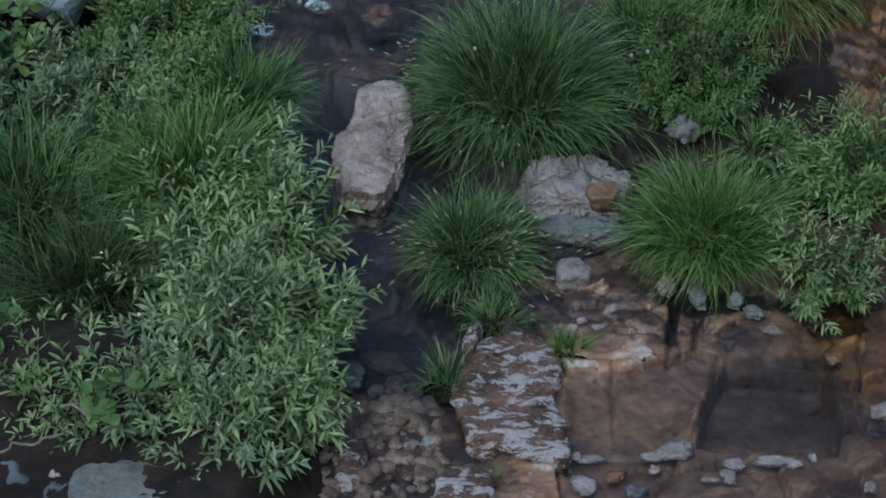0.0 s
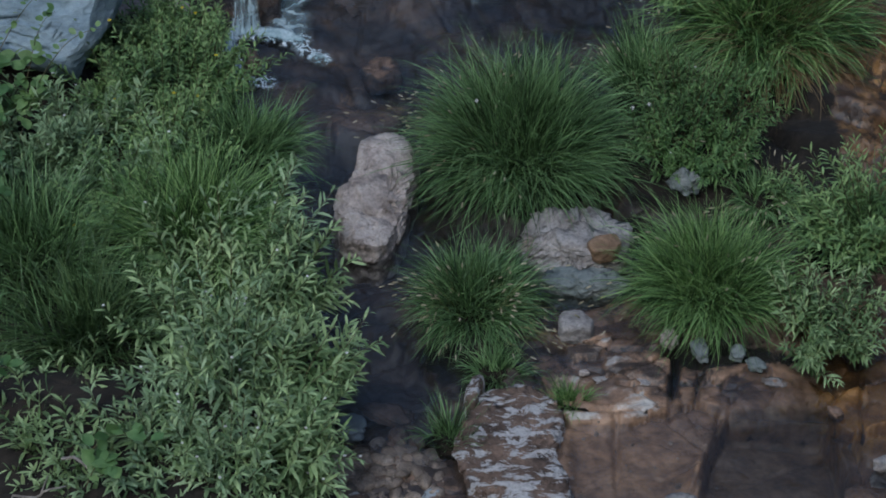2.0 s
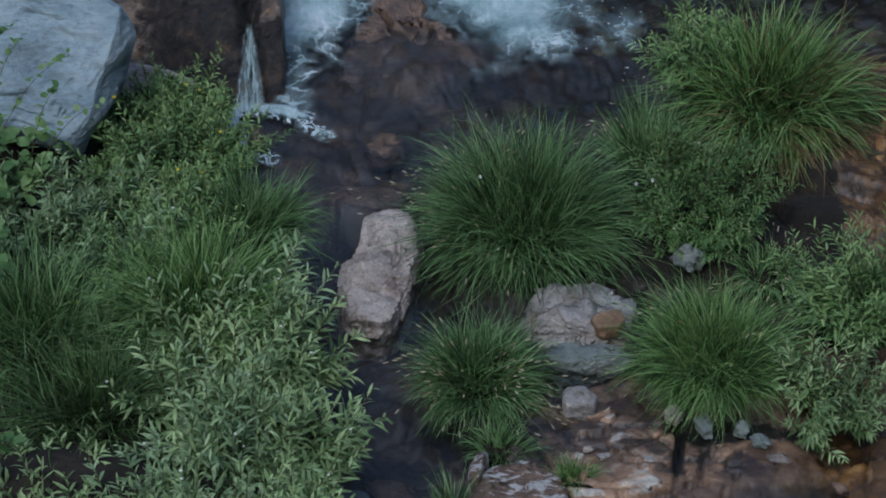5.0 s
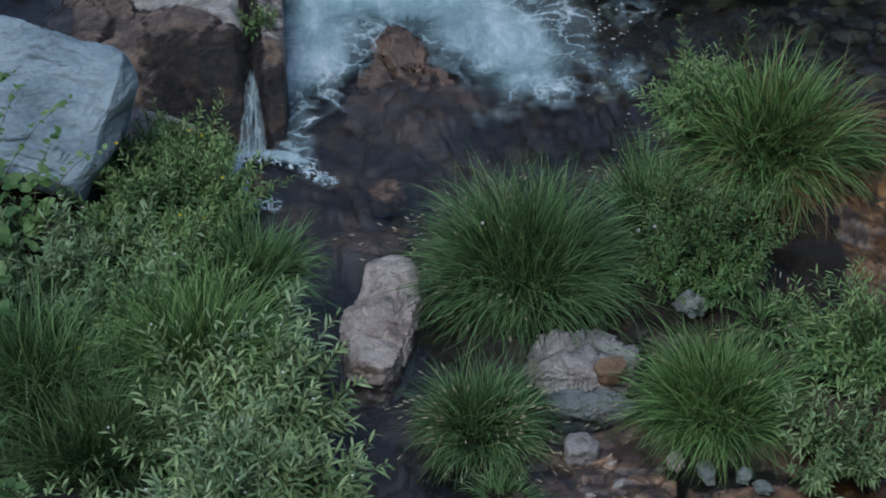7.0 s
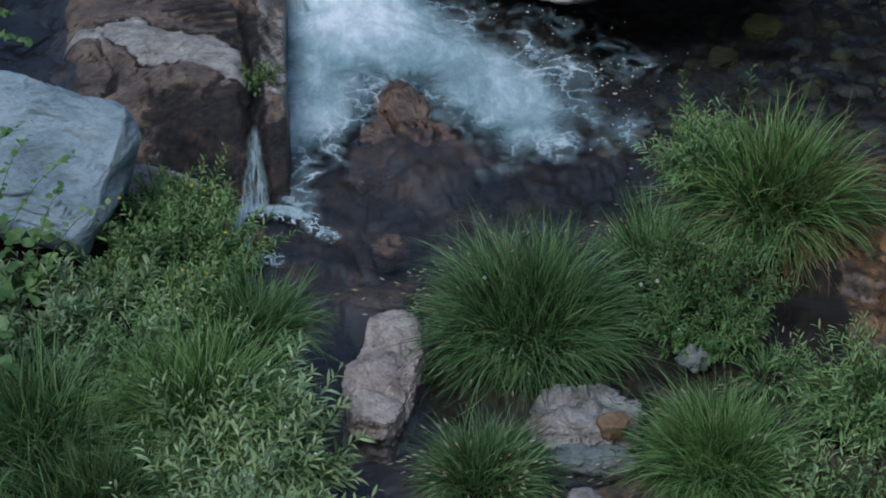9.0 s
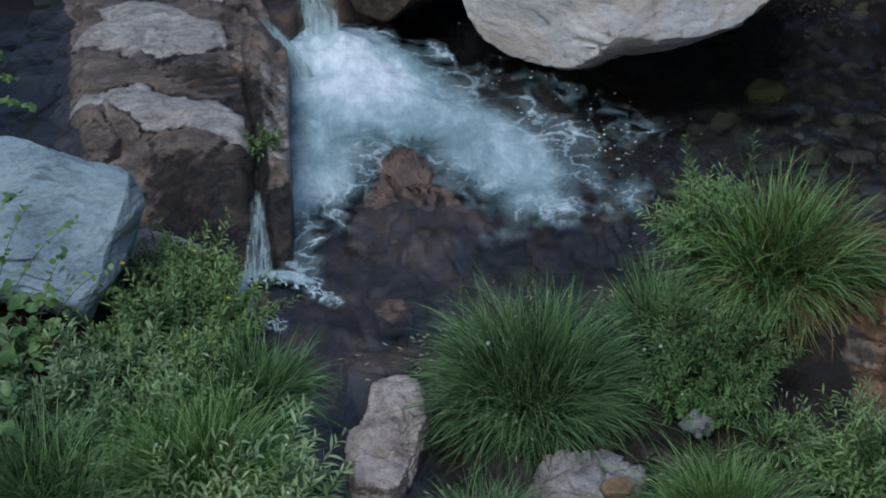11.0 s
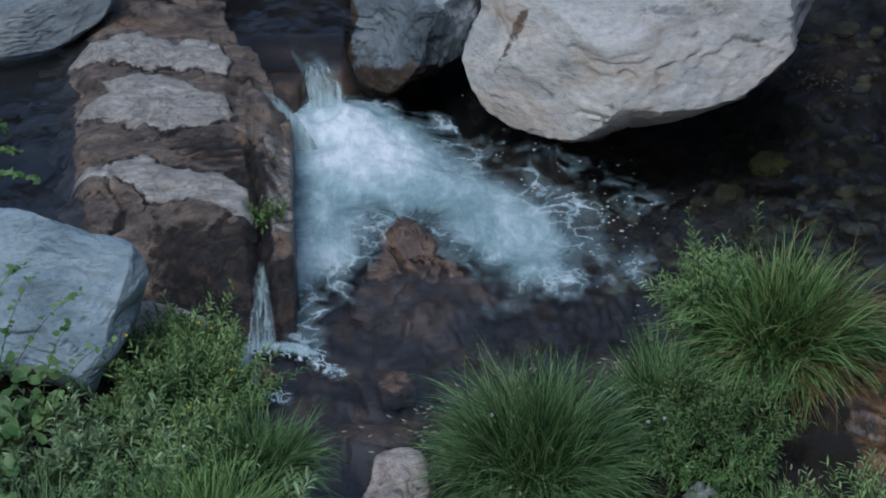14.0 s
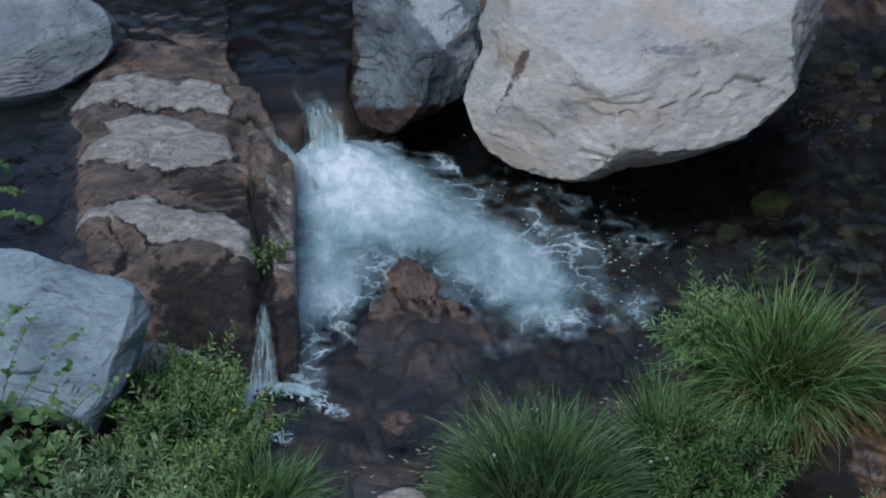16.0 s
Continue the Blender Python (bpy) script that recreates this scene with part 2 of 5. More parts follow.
SLATE = stone("dark_slate", (0.05, 0.062, 0.072), (0.125, 0.155, 0.178), (0.30, 0.34, 0.37), 3, stain=(0.06, 0.055, 0.05), stain_at=0.6, off=6, grainy=0.45, bumpy=0.7,
              masks=(("pale", ((0.28, 0.32, 0.35), (0.36, 0.40, 0.43), (0.42, 0.46, 0.49)), 0.8), ("damp_shade", ((0.02, 0.018, 0.016), (0.05, 0.04, 0.033), (0.09, 0.07, 0.055)), 0.4)))
FLAT = stone("grey_slate", (0.095, 0.118, 0.14), (0.205, 0.245, 0.272), (0.36, 0.39, 0.405), 3.5, (1, 1, 2), stain=(0.22, 0.18, 0.15), stain_at=0.66, off=7, grainy=0.45)
SLABG = stone("greenish_grey_slab", (0.09, 0.105, 0.10), (0.16, 0.185, 0.18), (0.26, 0.275, 0.265), 5, (1, 1, 2), stain=(0.15, 0.12, 0.09), stain_at=0.64, off=27)
PINK = stone("pinkish_rock", (0.20, 0.165, 0.15), (0.40, 0.345, 0.31), (0.52, 0.47, 0.43), 9, stain=(0.10, 0.07, 0.05), stain_at=0.6, off=8)
GREY = stone("grey_stone", (0.15, 0.138, 0.13), (0.28, 0.262, 0.25), (0.42, 0.40, 0.38), 9, stain=(0.16, 0.11, 0.08), stain_at=0.62, off=9)
LICHEN = stone("lichen_slab", (0.04, 0.03, 0.026), (0.12, 0.083, 0.064), (0.23, 0.155, 0.115), 9, rough=0.6, patch=(0.40, 0.39, 0.385), patch_at=0.505,
               patch_scale=14, patch_stretch=(0.75, 1.6, 1), turn=(0, 0, 14), off=10)
MOSSY = stone("sunken_yellow_stone", (0.10, 0.09, 0.035), (0.22, 0.20, 0.065), (0.32, 0.29, 0.11), 7, off=17)
BROWN = stone("brown_wet_rock", (0.028, 0.02, 0.017), (0.115, 0.075, 0.055), (0.27, 0.175, 0.125), 9, stain=(0.02, 0.018, 0.016), stain_at=0.57, rough=0.35, off=12)
OCHRE = stone("ochre_stone", (0.12, 0.075, 0.045), (0.23, 0.15, 0.095), (0.33, 0.23, 0.155), 10, rough=0.5, off=13)
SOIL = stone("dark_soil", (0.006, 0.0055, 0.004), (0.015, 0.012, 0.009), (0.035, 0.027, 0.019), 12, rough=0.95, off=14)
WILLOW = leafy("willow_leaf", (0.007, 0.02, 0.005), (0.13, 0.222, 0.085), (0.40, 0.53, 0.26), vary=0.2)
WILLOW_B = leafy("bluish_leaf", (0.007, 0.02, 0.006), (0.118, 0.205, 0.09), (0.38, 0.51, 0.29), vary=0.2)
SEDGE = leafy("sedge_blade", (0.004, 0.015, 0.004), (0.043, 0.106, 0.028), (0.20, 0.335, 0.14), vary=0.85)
# Darker sedge for the bank hollow, its shade put into the blade colour.
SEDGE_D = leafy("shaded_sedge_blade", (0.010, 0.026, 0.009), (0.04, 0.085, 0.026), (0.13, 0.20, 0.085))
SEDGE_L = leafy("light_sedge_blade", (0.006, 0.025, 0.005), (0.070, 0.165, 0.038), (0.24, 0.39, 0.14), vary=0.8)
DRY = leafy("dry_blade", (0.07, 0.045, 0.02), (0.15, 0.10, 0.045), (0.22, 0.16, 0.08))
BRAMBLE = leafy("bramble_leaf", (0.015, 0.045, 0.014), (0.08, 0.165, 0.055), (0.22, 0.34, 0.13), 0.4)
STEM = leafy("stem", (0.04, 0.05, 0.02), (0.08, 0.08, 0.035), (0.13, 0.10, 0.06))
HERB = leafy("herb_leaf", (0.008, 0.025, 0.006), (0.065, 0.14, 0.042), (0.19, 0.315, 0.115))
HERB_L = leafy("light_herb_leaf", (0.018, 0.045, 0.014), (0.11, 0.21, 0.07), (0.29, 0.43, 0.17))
PETAL_W = leafy("white_petal", (0.5, 0.5, 0.48), (0.65, 0.64, 0.62), (0.8, 0.8, 0.78))
PETAL_Y = leafy("yellow_petal", (0.55, 0.4, 0.02), (0.7, 0.55, 0.03), (0.8, 0.65, 0.05))
SEED = leafy("seed_head", (0.2, 0.17, 0.10), (0.34, 0.30, 0.2), (0.5, 0.45, 0.33))
STRAW = leafy("straw_stalk", (0.09, 0.10, 0.035), (0.2, 0.21, 0.08), (0.33, 0.32, 0.15))
WATER = water_mat("stream_water", (3.7, 3.3, 3.1), 0.75, 10, 0.09)
FAST = water_mat("fast_water", (3.6, 3.1, 2.7), 0.4, 9, 0.08)
FOAM = foam_mat("foam", 6.5, (1, 0.8, 1), (0, 0, 40), white=0.10, threads=0.7)
LINE = foam_mat("froth_line", 22, (1, 1, 1), white=0.25, thin=0.3, threads=0.9)
FALL = foam_mat("falling_water", 22, (1, 0.07, 0.07), white=0.12, thin=0.0, threads=0.5)


# ---- mesh helpers ----
def link(name, verts, faces, material, parent=None, label="", smooth=True):
    me = bpy.data.meshes.new(name)
    verts = np.asarray(verts, dtype=np.float32)
    if isinstance(faces, np.ndarray):
        k = faces.shape[1]
        me.vertices.add(len(verts))
        me.vertices.foreach_set("co", verts.ravel())
        me.loops.add(faces.size)
        me.loops.foreach_set("vertex_index", faces.astype(np.int32).ravel())
        me.polygons.add(len(faces))
        me.polygons.foreach_set("loop_start", np.arange(0, faces.size, k, dtype=np.int32))
        me.update(calc_edges=True)
        me.validate()
    else:
        me.from_pydata(verts.tolist(), [], faces)
    if smooth:
        me.polygons.foreach_set("use_smooth", np.ones(len(me.polygons), dtype=bool))
    me.materials.append(material)
    ob = new(name, me)
    if parent is not None:
        ob.parent = parent
        ob.matrix_parent_inverse = parent.matrix_basis.inverted()
    if label:
        tagged(ob, label)
    return ob


def empty(name, place):
    ob = new(name)
    ob.empty_display_size = 0.05
    ob.matrix_basis = Matrix.Translation(place)
    return ob


PERM = np.random.default_rng(3).random((64, 64, 64))


def vnoise(p, scale, octaves=4, gain=0.5):
    """Smooth value noise in -1..1 at the rows of p."""
    p = np.asarray(p, float) * scale
    out, amp, tot = np.zeros(len(p)), 1.0, 0.0
    for o in range(octaves):
        q = p + 17.3 * o
        i = np.floor(q).astype(int)
        f = q - i
        f = f * f * (3 - 2 * f)
        v = 0
        for dx in (0, 1):
            for dy in (0, 1):
                for dz in (0, 1):
                    w = (f[:, 0] if dx else 1 - f[:, 0]) * (f[:, 1] if dy else 1 - f[:, 1]) * (f[:, 2] if dz else 1 - f[:, 2])
                    v = v + w * PERM[(i[:, 0] + dx) % 64, (i[:, 1] + dy) % 64, (i[:, 2] + dz) % 64]
        out += amp * (2 * v - 1)
        tot += amp
        amp *= gain
        p = p * 2
    return out / tot


def n2(x, y, scale, octaves=4, z=0.0, gain=0.5):
    return vnoise(np.stack([np.ravel(x), np.ravel(y), np.full(np.size(x), z)], 1), scale, octaves, gain).reshape(np.shape(x))


SPHERES = {}


def ball(level):
    if level not in SPHERES:
        bm = bmesh.new()
        bmesh.ops.create_icosphere(bm, subdivisions=level, radius=1.0)
        SPHERES[level] = (np.array([v.co[:] for v in bm.verts]), np.array([[v.index for v in f.verts] for f in bm.faces]))
        bm.free()
    return SPHERES[level]


def boulder_shape(heart, lean, turn, reach, front, back, level=6, power=2.6, rough=0.05, grain=6.0, strata=0.0, cuts=(), seed=0.0, carve=(), chips=0.02):
    """A rock round its heart. reach: how far it goes out at even angles round an axis that leans and turns so; front, back: along that axis.
    cuts: planes (x, y, z, distance) that break off flat faces; strata: height of bedding steps."""
    u, faces = ball(level)
    a, b, c = u.T
    rho = np.hypot(a, b)
    th = np.arctan2(b, a) % (2 * np.pi)
    k = len(reach)
    r = np.interp(th, np.arange(k + 1) * 2 * np.pi / k, np.r_[reach, reach[0]])
    swell = np.maximum(1 - np.abs(c) ** power, 0) ** (1 / power)
    size = float(np.mean(reach))
    q = np.stack([np.cos(th) * r * swell, np.sin(th) * r * swell, np.where(c > 0, c * front, c * back)], 1)
    groove = np.zeros(len(q))
    for x0, y0, x1, y1, wide, deep in carve:
        wig = 0.02 * vnoise(q + seed, 9, 3)
        ex, ey = x1 - x0, y1 - y0
        w = np.clip(((q[:, 0] - x0) * ex + (q[:, 1] - y0) * ey) / (ex * ex + ey * ey), 0, 1)
        away = np.hypot(q[:, 0] - x0 - w * ex + wig, q[:, 1] - y0 - w * ey + wig)
        groove = np.maximum(groove, np.where(q[:, 2] > -0.1, deep * np.clip(1 - away / wide, 0, 1), 0))
    e, t = radians(lean), radians(turn)
    right = np.array([math.cos(t), math.sin(t), 0])
    fwd = np.array([-math.sin(t) * math.cos(e), math.cos(t) * math.cos(e), -math.sin(e)])
    up = np.cross(right, fwd)
    q = q @ np.stack([right, up, -fwd])
    for x, y, z, d in cuts:
        nrm = np.array([x, y, z]) / math.sqrt(x * x + y * y + z * z)
        over = q @ nrm - d
        q = q - np.where(over > 0, over * 0.93, 0)[:, None] * nrm
    nd = q / (np.linalg.norm(q, axis=1, keepdims=True) + 1e-6)
    k = 1 / max(size, 0.05)
    d = vnoise(q + seed, 1.1 * k, 3) * rough * size
    rid = np.abs(vnoise(q * [1, 1, 1.8] + seed + 5, 1.6 * k, 4))
    d = d - np.clip(0.12 - rid, 0, 1) * rough * 3.0 * size
    d = d + vnoise(q + seed, 5 * k, 4, 0.6) * rough * 0.25 * size + vnoise(q + seed, 40, 3) * 0.0025
    h = vnoise(q * [1, 1, 1.5] + seed + 9, 1.7 * k, 4) * 5
    f = h - np.floor(h)
    d = d + chips * size * (np.floor(h) + np.clip((f - 0.82) * 5.5, 0, 1) - 0.0)
    h = vnoise(q + seed + 3, 5 * k, 3) * 3
    f = h - np.floor(h)
    d = d + 0.3 * chips * size * (np.floor(h) + np.clip((f - 0.8) * 5, 0, 1))
    if strata:
        bed = np.array([0.18, -0.25, 0.95])
        w = q @ bed + vnoise(q + seed, 1.5 * k, 4) * strata * 2.5
        f = w / strata - np.floor(w / strata)
        some = np.clip(vnoise(q + seed + 40, 1.3 * k, 2) * 3, 0, 1)
        d = d - some * strata * 0.5 * np.clip(1 - np.abs(f - 0.5) * 9, 0, 1) - some * strata * 0.15 * f
    q = q + nd * d[:, None] + groove[:, None] * fwd
    return q + np.array(heart), faces


def boulder(name, material, label, category, group, heart, lean, turn, reach, front, back, **more):
    v, f = boulder_shape((0, 0, 0), lean, turn, reach, front, back, **more)
    ob = link(name, v, f, material)
    ob.matrix_basis = Matrix.Translation(heart)
    return tagged(ob, label, category, group)


# ---- ground: stream bed, banks and the land beyond with added screening hills, one sheet ----
def smooth(a, b, x):
    t = np.clip((x - a) / (b - a), 0, 1)
    return t * t * (3 - 2 * t)


def mound(x, y, cx, cy, rx, ry, h):
    return h * np.exp(-(((x - cx) / rx) ** 2 + ((y - cy) / ry) ** 2))


def island(x, y, cx, cy, rx, ry, h):
    return -0.4 + (h + 0.4) * np.exp(-(((x - cx) / rx) ** 2 + ((y - cy) / ry) ** 2))


def plates(x, y, size, seed):
    """Broken bedrock: flat plates of uneven height with open joints between them."""
    u, v = x * 0.94 + y * 0.34, -x * 0.34 + y * 0.94
    u, v = u / size, v / (size * 0.62)
    best, second, pick = np.full(x.shape, 9.0), np.full(x.shape, 9.0), np.zeros(x.shape)
    iu, iv = np.floor(u).astype(int), np.floor(v).astype(int)
    for du in (-1, 0, 1):
        for dv in (-1, 0, 1):
            a, b = iu + du, iv + dv
            j = PERM[(a + seed) % 64, b % 64, 5]
            k = PERM[a % 64, (b + seed) % 64, 9]
            d = np.hypot(u - a - 0.15 - 0.7 * j, v - b - 0.15 - 0.7 * k)
            near = d < best
            second = np.where(near, best, np.minimum(second, d))
            pick = np.where(near, PERM[a % 64, b % 64, 21 + seed % 20], pick)
            best = np.where(near, d, best)
    return pick, second - best


def blob(x, y, ax, ay, bx, by, r):
    """Soft distance to a stroke from a to b."""
    dx, dy = bx - ax, by - ay
    t = np.clip(((x - ax) * dx + (y - ay) * dy) / (dx * dx + dy * dy + 1e-9), 0, 1)
    return smooth(1.0, 0.0, np.hypot(x - ax - t * dx, y - ay - t * dy) / r)


def area(x, y, corners):
    """How far inside an outline a place lies (negative: outside)."""
    away, inner = np.full(np.shape(x), 9.0), np.zeros(np.shape(x), bool)
    for (ax, ay), (bx, by) in zip(corners, corners[1:] + corners[:1]):
        dx, dy = bx - ax, by - ay
        t = np.clip(((x - ax) * dx + (y - ay) * dy) / (dx * dx + dy * dy), 0, 1)
        away = np.minimum(away, np.hypot(x - ax - t * dx, y - ay - t * dy))
        if dy:
            inner ^= ((ay > y) != (by > y)) & (x < dx * (y - ay) / dy + ax)
    return np.where(inner, away, -away)


POOL = [(0.80, 5.33), (0.86, 5.58), (0.93, 5.70), (1.24, 5.70), (1.285, 5.50), (1.24, 5.32)]
JOINTS = ((0.78, 5.98, 0.73, 5.67), (0.73, 5.67, 0.85, 5.55), (0.85, 5.55, 0.77, 5.30), (0.85, 5.55, 0.93, 5.69), (0.93, 5.69, 0.95, 5.78), (0.57, 5.69, 0.56, 5.39), (0.41, 5.70, 0.73, 5.68),
          (0.94, 5.69, 1.25, 5.69), (1.27, 5.69, 1.25, 5.30), (1.38, 5.92, 1.35, 5.61), (0.58, 5.81, 0.96, 5.83), (0.44, 5.92, 0.76, 5.79), (0.44, 6.03, 0.70, 5.98), (0.45, 5.30, 0.77, 5.30))
TAN = [(0.41, 5.66), (0.72, 5.65), (0.83, 5.54), (0.76, 5.32), (0.49, 5.25), (0.41, 5.42)]


def joints(x, y):
    """How near a place is to one of the open joints between the large slabs."""
    wx, wy = x + 0.012 * n2(x, y, 7, 3, 4.0), y + 0.012 * n2(x, y, 7, 3, 9.0)
    return np.maximum.reduce([blob(wx, wy, ax, ay, bx, by, 0.013) for ax, ay, bx, by in JOINTS])


def height(x, y):
    wob = n2(x, y, 1.6, 3)
    # lower pool, deep under the fall, shallow on the slabs near the camera
    z = -0.10 + 0.03 * wob + 0 * x + 0.078 * smooth(5.75, 5.45, y)
    z = z - 0.10 * smooth(8.2, 9.0, y) * smooth(1.3, 0.7, np.abs(x - 0.3)) - 0.03 * smooth(8.2, 9.0, y)
    z = np.maximum(z, island(x, y, 1.799, 10.052, 0.5, 0.6, 0.015))
    z = np.maximum(z, island(x, y, -0.031, 8.107, 0.5, 0.55, -0.02))
    z = np.maximum(z, island(x, y, -0.296, 7.238, 0.45, 0.35, -0.015))
    z = z + 0.035 * smooth(5.62, 5.4, y) * smooth(-0.45, -0.3, x) * smooth(0.15, 0.0, x)
    slab = smooth(0.12, 0.26, x + 0.05 * wob) * smooth(6.35, 6.05, y)
    z = z + slab * (0.082 - 0.078 * smooth(5.75, 5.45, y))
    pick, gap = plates(x + 0.03 * wob, y, 0.34, 4)
    small, slit = plates(x, y, 0.15, 9)
    still = np.maximum(smooth(-0.02, 0.03, area(x, y, TAN)), smooth(-0.03, 0.02, area(x, y, POOL)))
    z = z + (0.3 + 0.7 * slab) * (1 - 0.85 * still) * (0.045 * (pick - 0.5) - 0.05 * smooth(0.05, 0.0, gap) + 0.028 * (small - 0.5) - 0.012 * smooth(0.07, 0.0, slit))
    z = z - slab * 0.02 * joints(x, y)
    z = z + slab * 0.02 * n2(x, y, 6, 5, 2.0, 0.6)
    z = z - slab * 0.10 * smooth(0.022, 0.0, np.abs(x - 0.765 - 0.01 * np.sin(30 * y))) * smooth(0.14, 0.10, np.abs(y - 5.9))
    # the four-sided pool broken out of the slabs, and the smooth tan slab beside it, just under water
    z = z - slab * 0.12 * smooth(-0.005, 0.012, area(x, y, POOL)) - slab * 0.012 * smooth(-0.01, 0.03, area(x, y, TAN))
    z = z + smooth(0.9, 1.5, x) * smooth(8.6, 7.4, y) * smooth(6.0, 6.5, y) * 0.16
    east = smooth(1.05, 1.3, x) * smooth(6.6, 6.9, y) * smooth(8.2, 7.9, y)
    f = (y * 0.8 + 0.5 * x + 0.25 * n2(x, y, 1.6, 4, 8.0)) / 0.13
    z = z + east * (0.10 * (np.clip((f - np.floor(f)) * 6, 0, 1) - (f - np.floor(f))) + 0.02 * n2(x, y, 7, 5, 5.0, 0.6))
    # grassy islands
    z = np.maximum(z, island(x, y, 0.30, 6.9, 0.55, 0.5, 0.09))
    z = np.maximum(z, island(x, y, 0.95, 6.95, 0.75, 0.6, 0.07))
    z = np.maximum(z, island(x, y, 1.35, 7.6, 0.6, 0.5, 0.10))
    z = np.maximum(z, island(x, y, 0.14, 6.05, 0.35, 0.3, 0.04))
    z = np.maximum(z, island(x, y, 0.95, 6.2, 0.7, 0.35, 0.06))
    # leafy bank
    edge = -0.42 + 0.16 * np.sin(y * 2.1 - 3.2) - 0.42 * smooth(6.6, 7.5, y) - 0.03 * wob
    bank = smooth(0.0, 0.30, edge - x) * smooth(8.3, 7.7, y) * (0.8 + 0.2 * smooth(5.1, 5.6, y))
    z = z + bank * (0.30 + 0.05 * wob)
    # land above the fall
    up = smooth(9.5, 9.75, y + 0.06 * n2(x, y, 6, 3, 3.0) + 0.4 * smooth(-0.58, -0.74, x) + 1.0 * smooth(-1.0, -1.6, x)) * smooth(-0.3, -0.5, x)
    z = np.maximum(z, -0.2 + up * 0.33)
    z = np.maximum(z, -0.25 + 0.7 * smooth(10.4, 11.4, y) * smooth(-0.2, 0.0, x) * smooth(2.3, 1.7, x))
    # Unseen hills all round, added to screen low sky from light and reflections.
    hill_screen = np.maximum(np.hypot(x, y - 7.0) - 9.5, 0)
    slope = 0.60 + 0.27 * smooth(0.9, 0.3, (y - 7.0) / (np.hypot(x, y - 7.0) + 0.01))
    # Steeper on the right, where the added slope stands in for unseen trees.
    slope = np.maximum(slope, 0.60 + 0.22 * smooth(0.0, 0.12, x / (np.abs(y) + 1.0)))
    z = z + slope * hill_screen * smooth(0, 6, hill_screen) * smooth(900, 60, hill_screen) + smooth(0, 5, hill_screen) * 2.0 * n2(x, y, 0.12, 3)
    side = np.maximum(smooth(2.6, 5.0, np.abs(x)), smooth(11.5, 15, y))
    side = np.maximum(side, smooth(4.3, 1.0, y))
    rocky = smooth(0.0, -0.05, z) * (1 - slab)
    z = z + rocky * (0.07 * n2(x, y, 3.5, 5, 6.0, 0.6) + 0.04 * np.abs(n2(x, y, 8, 3, 9.0)))
    z = z - 0.35 * mound(x, y, 0.0, 9.7, 0.22, 0.3, 1) - 0.09 * smooth(8.9, 9.3, y) * smooth(0.1, 0.4, x) * smooth(1.7, 1.2, x)
    z = z - 0.09 * smooth(8.3, 8.9, y) * smooth(0.45, 0.9, x) * smooth(2.6, 2.2, x) * smooth(10.8, 10.3, y)
    z = z + side * (0.5 + 0.8 * np.abs(n2(x, y, 0.15, 3))) + 0.01 * n2(x, y, 9, 4)
    return z


def axis(core, far):
    """Close rows where the stream is, wider and wider ones out to the horizon."""
    out = [0.4, 0.9, 1.6, 2.5, 3.6, 5, 7, 9, 11.5, 14, 17, 21, 26, 33, 45, 70, 130, 300, far]
    return np.r_[[core[0] - s for s in out[::-1]], core, [core[-1] + s for s in out]]


def sheet(xs, ys):
    X, Y = np.meshgrid(xs, ys)
    w = len(xs)
    i = (np.arange(len(ys) - 1)[:, None] * w + np.arange(w - 1)).ravel()
    return X, Y, np.stack([i, i + 1, i + w + 1, i + w], 1)


def spaced(*runs):
    return np.concatenate([np.arange(a, b, s) for a, b, s in runs])


X, Y, F4 = sheet(axis(spaced((-2.6, -0.6, 0.02), (-0.6, 1.7, 0.008), (1.7, 2.6, 0.02)), 900),
                 axis(spaced((4.4, 6.6, 0.008), (6.6, 12.0, 0.016)), 900))
Z = height(X, Y)
ground = tagged(link("ground", np.stack([X.ravel(), Y.ravel(), Z.ravel()], 1), F4, BED),
                "brown and orange bedrock of a stream bed rising into banks", "ground", kind="structure")
wob = n2(X, Y, 2.0, 3)
rust = smooth(0.15, 0.35, X + 0.1 * wob) * smooth(6.6, 6.2, Y) * (1 - 0.5 * smooth(5.68, 5.78, Y)) + 0.5 * smooth(0.9, 1.4, X) * smooth(8.2, 7.6, Y) * smooth(6.3, 6.7, Y) + smooth(0.9, 1.4, X) * smooth(6.6, 6.2, Y) + 0.45 * smooth(0.5, 0.0, np.abs(X + 0.1)) * smooth(5.75, 5.5, Y)
rust = rust + 0.4 * mound(X, Y, -0.3, 7.4, 0.5, 0.6, 1)
soil_shade = smooth(0.0, 0.06, Z) * smooth(-0.1, -0.3, X + 0 * Y) * smooth(8.2, 7.8, Y) + smooth(2.5, 3.5, np.abs(X)) + smooth(11.5, 13, Y) + smooth(4.6, 4.0, Y)
# Near-black between the tussocks too, where shade is put into the ground colour.
soil_shade = soil_shade + 0.38 * smooth(1.25, 1.4, X + 0.2 * wob) * smooth(6.5, 6.8, Y) * smooth(8.3, 8.0, Y) + 1.4 * smooth(-0.03, 0.02, Z) * smooth(0.1, 0.3, X) * smooth(6.1, 6.4, Y) * smooth(1.45, 1.3, X)


# Near-black tussock feet: dark mud with the overhang's shade in its colour.
soil_shade = soil_shade + 1.2 * mound(X, Y, 0.10, 5.99, 0.17, 0.13, 1) + 1.1 * mound(X, Y, 0.95, 5.98, 0.26, 0.07, 1) + 0.9 * mound(X, Y, 0.62, 6.62, 0.2, 0.12, 1)


